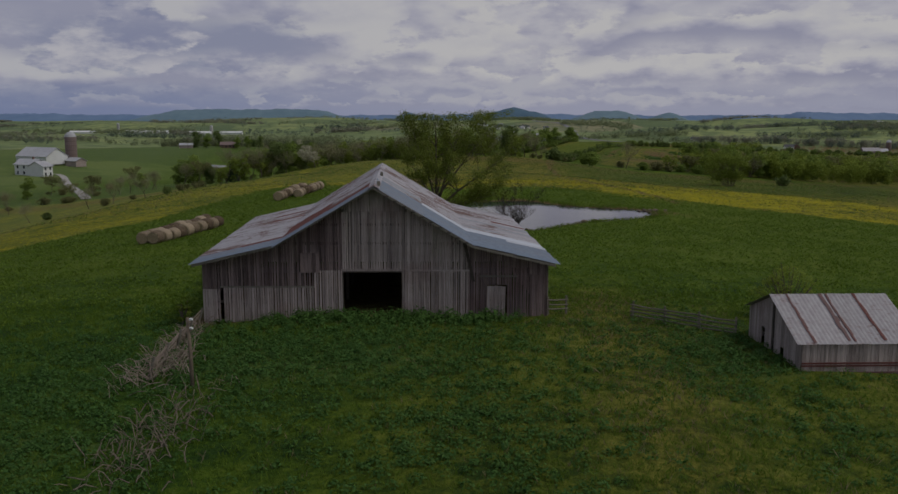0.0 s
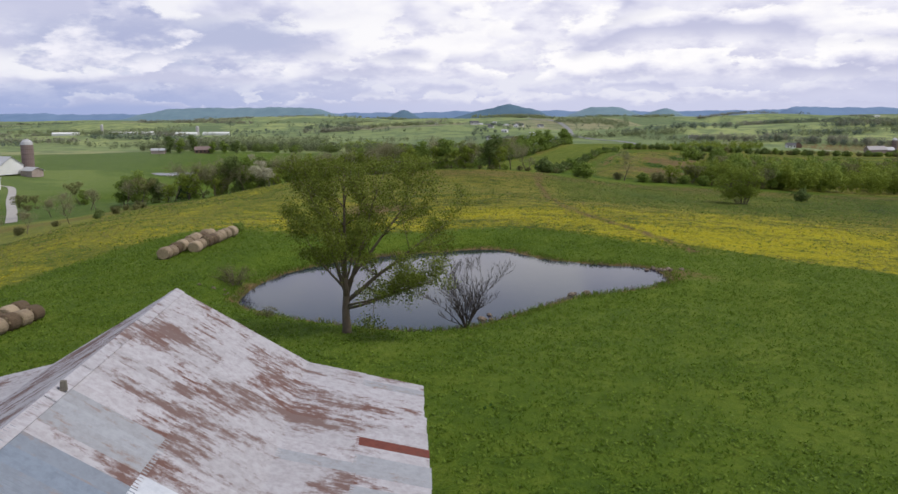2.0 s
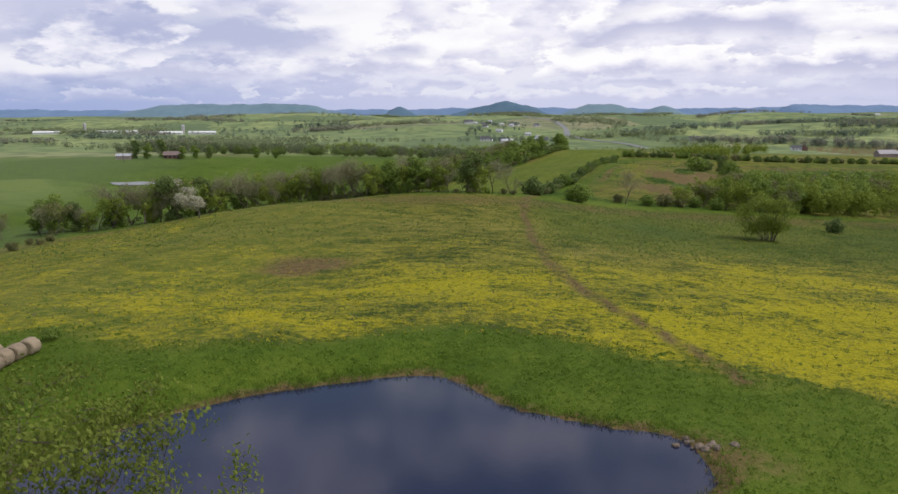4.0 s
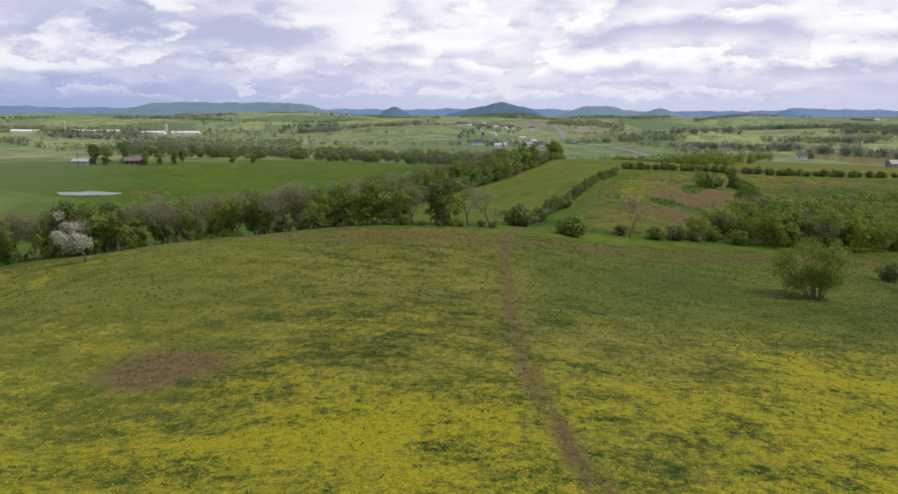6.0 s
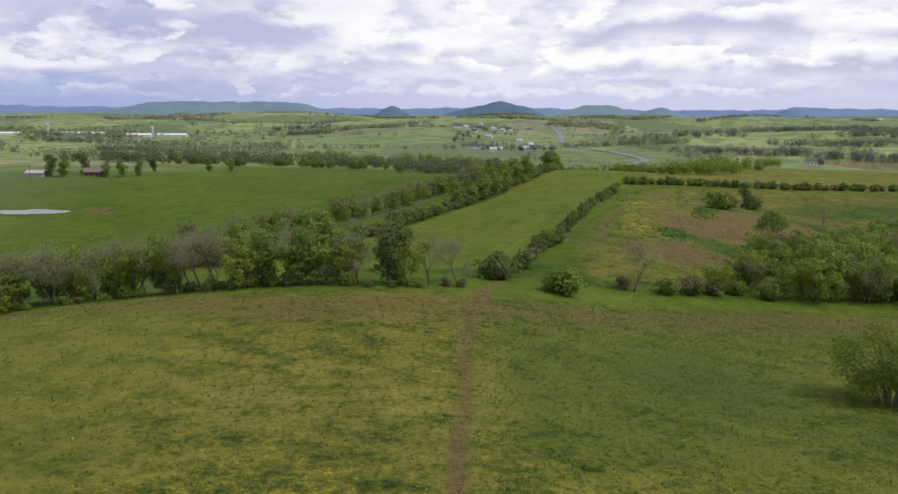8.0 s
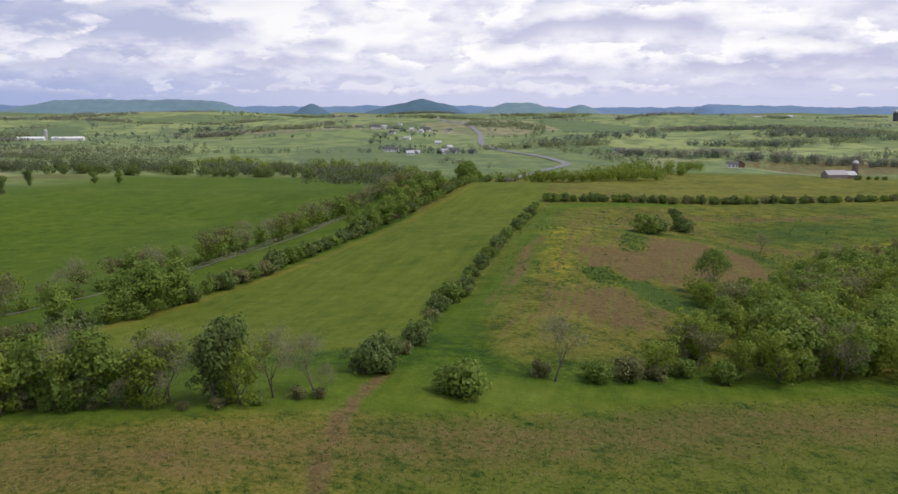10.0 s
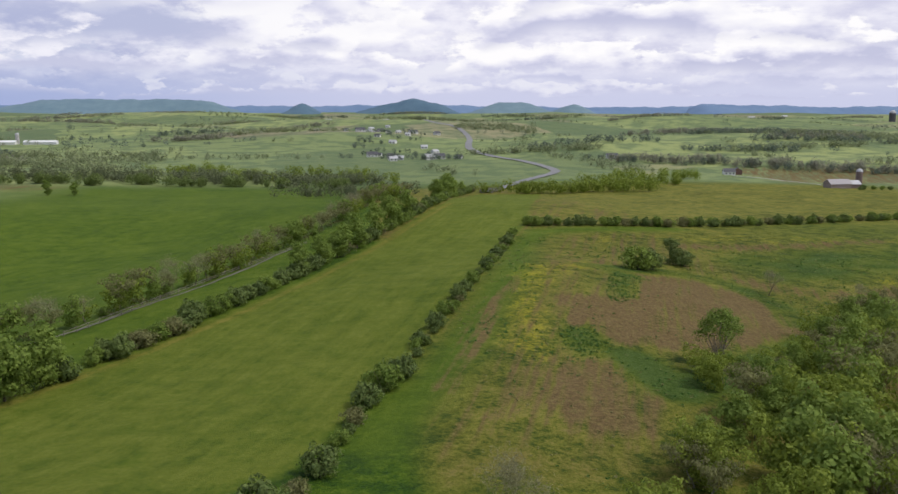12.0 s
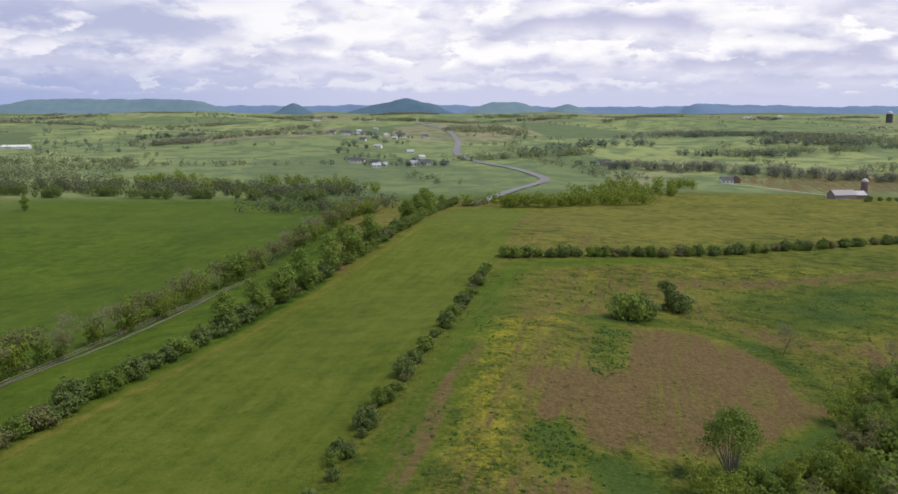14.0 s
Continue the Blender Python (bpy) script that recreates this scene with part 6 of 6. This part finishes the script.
blades("grass", "long green barnyard grass", BLADE, spread_over(gr, 48000, YARD, lambda x, y: (0.75 - 0.6 * weed_at(x, y)) * off_barn(x, y)), 0.24, 0.022, gr)
blades("grass", "dry straw-coloured grass in the barnyard", STRAW, spread_over(gr, 14000, (-40, 2, 24, 72), lambda x, y: off_barn(x, y) * (0.8 * np.exp(-((x + 18) / 4) ** 2) * patchy(x, y, 3.1, 2.0) + 0.06)), 0.30, 0.014, gr)
dry_meadow = lambda x, y: (shore_distance(x, y) > 0.4) & off_barn(x, y)
edge_y = lambda x: np.interp(x, [p[0] for p in MEADOW_EDGE], [p[1] for p in MEADOW_EDGE])
blades("grass", "lush green meadow grass in ripples", BLADE, spread_over(gr, 46000, (-80, 45, 70, 182), lambda x, y: dry_meadow(x, y) * (y < edge_y(x) + 2) * (0.25 + 0.75 * patchy(x, y, 4.3, 3.1))), 0.26, 0.05, gr, 0.6, 3)
mounds("grass", "tufted green meadow grass", TUFT, spread_over(gr, 44000, (-80, 45, 66, 182), lambda x, y: dry_meadow(x, y) * (y < edge_y(x) + 2) * (0.2 + 0.8 * patchy(x, y, 2.9, 2.1))), 0.095, 0.42, 0.15, 7, gr, "grass")
mounds("weeds", "dark clumps of dock in the meadow", WEED, spread_over(gr, 350, (-90, 60, 72, 190), lambda x, y: dry_meadow(x, y) * patchy(x, y, 11, 6) ** 4), 0.10, 0.40, 0.15, 8, gr)
blades("reeds", "dry reeds and sedge on the pond bank", STRAW, spread_over(gr, 60000, (-46, 8, 115, 168), lambda x, y: (np.abs(shore_distance(x, y) - 0.2) < 0.55) * 0.55 * patchy(x, y, 2.1, 1.4)), 0.40, 0.018, gr, 0.3)
blades("reeds", "green rushes on the pond bank", BLADE, spread_over(gr, 60000, (-46, 8, 115, 168), lambda x, y: (np.abs(shore_distance(x, y) - 0.9) < 0.9) * 0.6 * patchy(x, y, 2.7, 1.9)), 0.5, 0.02, gr, 0.3)
field = lambda x, y: (y > edge_y(x) + 1) * (y < np.interp(x, [-130, -75, -45, -20, 10, 60, 140], [282, 318, 317, 309, 316, 331, 344]))
mounds("wildflowers", "yellow wildflowers in bloom across the field", FLOWER, spread_over(gr, 30000, (-100, 90, 105, 280), lambda x, y: field(x, y) * np.clip(1.05 - (y - edge_y(x)) / 80, 0.04, 1) * np.where(x < -52, 0.5, 1) * (0.25 + 0.75 * patchy(x, y, 5.2, 3.3))), 0.085, 0.45, 0.26, 5, gr, "flowers")
mounds("weeds", "coarse green weeds through the flower field", FIELDWEED, spread_over(gr, 46000, (-110, 120, 150, 345), lambda x, y: field(x, y) * (0.10 + 0.26 * (y > 232) + 0.30 * (y > 232) * (x > 6) + 0.5 * patchy(x, y, 7, 4.1) ** 3)), 0.105, 0.30, 0.24, 6, gr)
blades("grass", "yellowing field grass", STRAW, spread_over(gr, 26000, (-110, 120, 150, 345), lambda x, y: field(x, y) * (0.2 + 0.6 * patchy(x, y, 9, 5))), 0.3, 0.035, gr, 0.5, 3)
mounds("weeds", "rough weeds over the far pasture", LEAF_OLIVE, spread_over(gr, 6000, (45, 240, 350, 570), lambda x, y: 0.7 * patchy(x, y, 8, 5) * (~inside(x, y, PLOUGH)) * (~inside(x, y, STRIP))), 0.14, 0.45, 0.30, 9, gr)
mounds("weeds", "dark green weed patches over the far pasture", WEED, spread_over(gr, 6000, (45, 215, 350, 570), lambda x, y: (patchy(x, y, 14, 8) ** 4) * (~inside(x, y, PLOUGH)) * (~inside(x, y, STRIP))), 0.15, 0.5, 0.4, 14, gr)
mounds("weeds", "rank green weed patch on the old plough land", WEED, spread_over(gr, 5000, (60, 108, 400, 488), lambda x, y: 0.75 * inside(x, y, WEEDY) + 0.6 * inside(x, y, TONGUE) + 0.035 * patchy(x, y, 5, 3)), 0.13, 0.45, 0.35, 14, gr)


# ---- stones on the pond bank ----
def rock_mesh(seed):
    bm = bmesh.new()
    bmesh.ops.create_icosphere(bm, subdivisions=1, radius=0.5)
    for v in bm.verts:
        v.co *= 1 + 0.35 * noise.noise(v.co * 2.3 + Vector((seed, 0, 0)))
        v.co.z *= 0.62
    me = bpy.data.meshes.new("rock")
    bm.to_mesh(me)
    bm.free()
    me.materials.append(STONE)
    return me


ROCKS = [rock_mesh(s) for s in (1, 5, 9)]
for x, y, n, r, label in ((3.6, 144.2, 14, 1.1, "pale jumbled stone at the pond's end"), (-7.6, 132.4, 7, 0.7, "brown stone on the eroded pond bank"), (-17.0, 122.6, 7, 0.8, "brown stone on the eroded pond bank"), (-43.6, 132.6, 6, 0.8, "brown stone on the eroded pond bank")):
    for _ in range(n):
        px, py = x + pick.gauss(0, r), y + pick.gauss(0, r * 0.6)
        ob = new("rock", pick.choice(ROCKS))
        s = pick.uniform(0.3, 0.9)
        ob.matrix_basis = pose(px, py, max(gz(px, py), WATER) + 0.08 * s, pick.uniform(-20, 20), pick.uniform(-20, 20), pick.uniform(0, 360)) @ Matrix.Diagonal((s, s * pick.uniform(0.6, 1), s, 1))
        tagged(ob, label, "rock", "stones round the pond")


# ---- farm buildings ----
def house(name, label, category, x, y, w, d, h, rise, turn, walls, roof, windows=2, floors=1, sink=0.3, group="", chimney=False):
    m = pose(x, y, gz(x, y) - sink, 0, 0, turn)
    ob = thing(name, label, category, m, group)
    g = Geo()
    g.hull([(-w / 2, -d / 2, 0), (w / 2, -d / 2, 0), (w / 2, d / 2, 0), (-w / 2, d / 2, 0)], [(-w / 2, -d / 2, h), (w / 2, -d / 2, h), (w / 2, d / 2, h), (-w / 2, d / 2, h)])
    for sx in (-1, 1):
        a = sx * (w / 2 - 0.1)
        g.hull([(a - 0.1, -d / 2, h), (a + 0.1, -d / 2, h), (a + 0.1, d / 2, h), (a - 0.1, d / 2, h)], [(a - 0.1, -0.05, h + rise), (a + 0.1, -0.05, h + rise), (a + 0.1, 0.05, h + rise), (a - 0.1, 0.05, h + rise)])
    g.make("wall", walls, ob)
    o = 0.5
    for s in (-1, 1):
        e = rise * o / (d / 2)
        p = [(-w / 2 - o, s * (d / 2 + o), h - e), (w / 2 + o, s * (d / 2 + o), h - e), (w / 2 + o, 0, h + rise), (-w / 2 - o, 0, h + rise)]
        if s > 0:
            p = p[::-1]
        Geo().hull([(a, b, c + 0.02) for a, b, c in p], [(a, b, c + 0.2) for a, b, c in p]).make("roof", roof, ob)
    for f in range(floors):
        for i in range(windows):
            cx, cz = -w / 2 + w * (i + 0.5) / windows, h * (f + 0.55) / floors
            Geo().box((cx - 0.55, -d / 2 - 0.06, cz - 0.7), (cx + 0.55, -d / 2 - 0.02, cz + 0.7)).make("window", PANE, ob)
    if chimney:
        Geo().box((w * 0.2 - 0.4, -0.4, h + rise - 1), (w * 0.2 + 0.4, 0.4, h + rise + 1.2)).make("chimney", REDBRICK, ob)
    return ob


def silo(label, x, y, height, radius, wall):
    ob = thing("silo", label, "silo", pose(x, y, gz(x, y) - 0.3))
    Geo().tube([(0, 0, 0), (0, 0, height)], [radius, radius], 18).make("wall", wall, ob, soft=False)
    Geo().tube([(0, 0, height), (0, 0, height + radius * 0.45), (0, 0, height + radius * 0.8), (0, 0, height + radius * 0.95)], [radius * 1.03, radius * 0.88, radius * 0.5, radius * 0.1], 18).make("dome", GREYROOF, ob, "grey metal dome")
    for k in range(1, 6):
        Geo().tube([(0, 0, height * k / 6), (0, 0, height * k / 6 + 0.15)], [radius * 1.02] * 2, 18).make("hoop", BEAM, ob)
    return ob


house("farmhouse", "white two-storey farmhouse with a grey roof", "house", -235, 437, 12, 8, 5.6, 2.4, -20, WHITE, GREYROOF, 3, 2, chimney=True)
house("farmhouse_wing", "white wing joined to the farmhouse", "house", -227.5, 432, 6, 9, 5.2, 2.2, 70, WHITE, GREYROOF, 2, 2)
house("barn", "grey farm barn with a pale metal roof", "barn", -260, 502, 26, 14, 4.6, 4.6, -28, WHITE, GREYROOF, 0)
house("barn", "low brown lean-to barn beside the silo", "barn", -240, 500, 9, 7, 3.4, 1.6, -28, BOARD, GREYROOF, 0)
silo("brown stave silo with a grey dome", -247, 511, 15.5, 3.2, SILOWALL)
house("house", "low red-brick house among trees", "house", -194, 660, 11, 7, 2.8, 2.0, 10, REDBRICK, SILOWALL, 4)
house("shed", "grey open-sided machinery shed with pale roof", "shed", -222, 648, 9, 7, 2.7, 1.2, 8, BOARD, GREYROOF, 0)
for kind, x, y, k in ((T4, -214, 650, 1.15), (T0, -207, 649, 1.15), (T4, -203, 668, 1.2), (T0, -186, 655, 0.95), (T0, -179, 660, 1.0), (T4, -172, 668, 0.9), (T0, -176, 832, 1.1), (T0, -159, 832, 1.0), (T4, -205, 790, 1.0), (T0, -236, 440, 0.8), (T4, -262, 452, 1.0), (T0, -275, 470, 1.1), (T0, -285, 440, 1.0)):
    again(kind, x, y, k, pick.uniform(0, 360))
house("barn", "old pinkish-grey barn with a pale tin roof", "barn", 404, 885, 18, 10, 3.8, 3.2, 4, BOARD, SHEDTIN, 0)
house("barn", "red end wing of the old barn", "barn", 419, 888, 8, 8, 3.8, 2.6, 4, SILOWALL, GREYROOF, 0)
silo("red-brown stave silo with a pale dome", 428, 895, 13.0, 2.6, SILOWALL)
house("house", "small white house with a dark roof", "house", 371, 1010, 10, 8, 3.4, 2.6, -10, WHITE, DARKROOF, 3)
house("house", "small red-walled outbuilding with a dark roof", "house", 382, 1016, 9, 8, 3.6, 3.0, 70, REDBRICK, DARKROOF, 1)
row([(405, 866), (422, 868), (438, 872)], 6, [B0, B1], "bushes by the far farm", (0.8, 1.2), 3)

VILLAGE = "houses of the far village"
for _ in range(16):
    x, y = pick.gauss(70, 60), pick.uniform(1160, 1900)
    house("house", "small white house among the far village trees", "house", x, y, pick.uniform(7, 10), 6, 2.8, 2.0, pick.uniform(-40, 40), WHITE, pick.choice((DARKROOF, GREYROOF)), 2, group=VILLAGE)
for x, y, w, k in ((44, 1232, 12, 0), (65, 1196, 9, 1), (105, 1180, 9, 2), (118, 1191, 11, 0), (33, 1569, 14, 1), (50, 1750, 11, 2), (70, 1780, 11, 0), (117, 1613, 14, 1), (155, 1611, 9, 0), (8, 1850, 10, 0), (-46, 2560, 18, 2), (80, 2480, 14, 0), (104, 2440, 14, 2), (306, 1165, 12, 0), (1563, 3436, 30, 2), (1712, 3464, 28, 2), (1628, 3900, 36, 0)):
    house("house", ("white house with a dark roof in the far village", "long white house with a dark roof in the far village", "white house with a pale roof in the far village")[k], "house", x, y, w, 8, 3.6, 2.8, pick.uniform(-25, 25), WHITE, (DARKROOF, DARKROOF, GREYROOF)[k], 3, group=VILLAGE)
for x, y, w, words, roof in ((-565, 1500, 46, "long white poultry house with a pale roof", WHITE), (-525, 1500, 20, "white farm building with a pale roof", WHITE), (-475, 1440, 25, "long dark farm shed", DARKROOF), (-446, 1455, 35, "long white poultry house with a pale roof", WHITE), (-398, 1460, 42, "long white poultry house with a pale roof", WHITE), (-655, 1480, 42, "long white poultry house with a pale roof", WHITE)):
    house("farm_building", words, "barn", x, y, w, 11, 3.4, 2.0, 4, WHITE if roof is WHITE else BOARD, roof, 0, group="far farm buildings")
silo("grey concrete silo far off", -430, 1465, 13, 2.6, CONCRETE)
silo("white concrete silo far off", -596, 1485, 16, 2.4, CONCRETE)
silo("dark blue-grey silo far off", 1590, 2600, 26, 9, DARKROOF)
pole = thing("utility_pole", "wooden utility pole by the farm track", "pole", pose(-213, 622, gz(-213, 622)))
Geo().tube([(0, 0, -0.5), (0, 0, 9.5)], [0.16, 0.12], 7).make("pole", BARK, pole)
Geo().box((-1.1, -0.06, 8.6), (1.1, 0.06, 8.75)).make("crossarm", BARK, pole)
bridge = thing("bridge", "small grey concrete road bridge in the valley", "bridge", pose(124, 868, gz(124, 868) + 0.3, 0, 0, 62))
Geo().box((-14, -4.5, 0.6), (14, 4.5, 1.2)).make("deck", BALLAST, bridge)
for s in (-1, 1):
    Geo().box((-14, s * 4.3 - 0.15, 1.2), (14, s * 4.3 + 0.15, 2.1)).make("parapet", BALLAST, bridge)
    Geo().box((s * 10 - 0.8, -4, -3), (s * 10 + 0.8, 4, 0.6)).make("pier", CONCRETE, bridge)
ribbon("railway", [(-68, 408), (-43, 444), (-37.5, 453), (-30.5, 469), (-16.5, 497), (-7.5, 521), (2, 551)], 0.9, BALLAST, "narrow railway bed between the hedges", "railway", 0.12, 12)
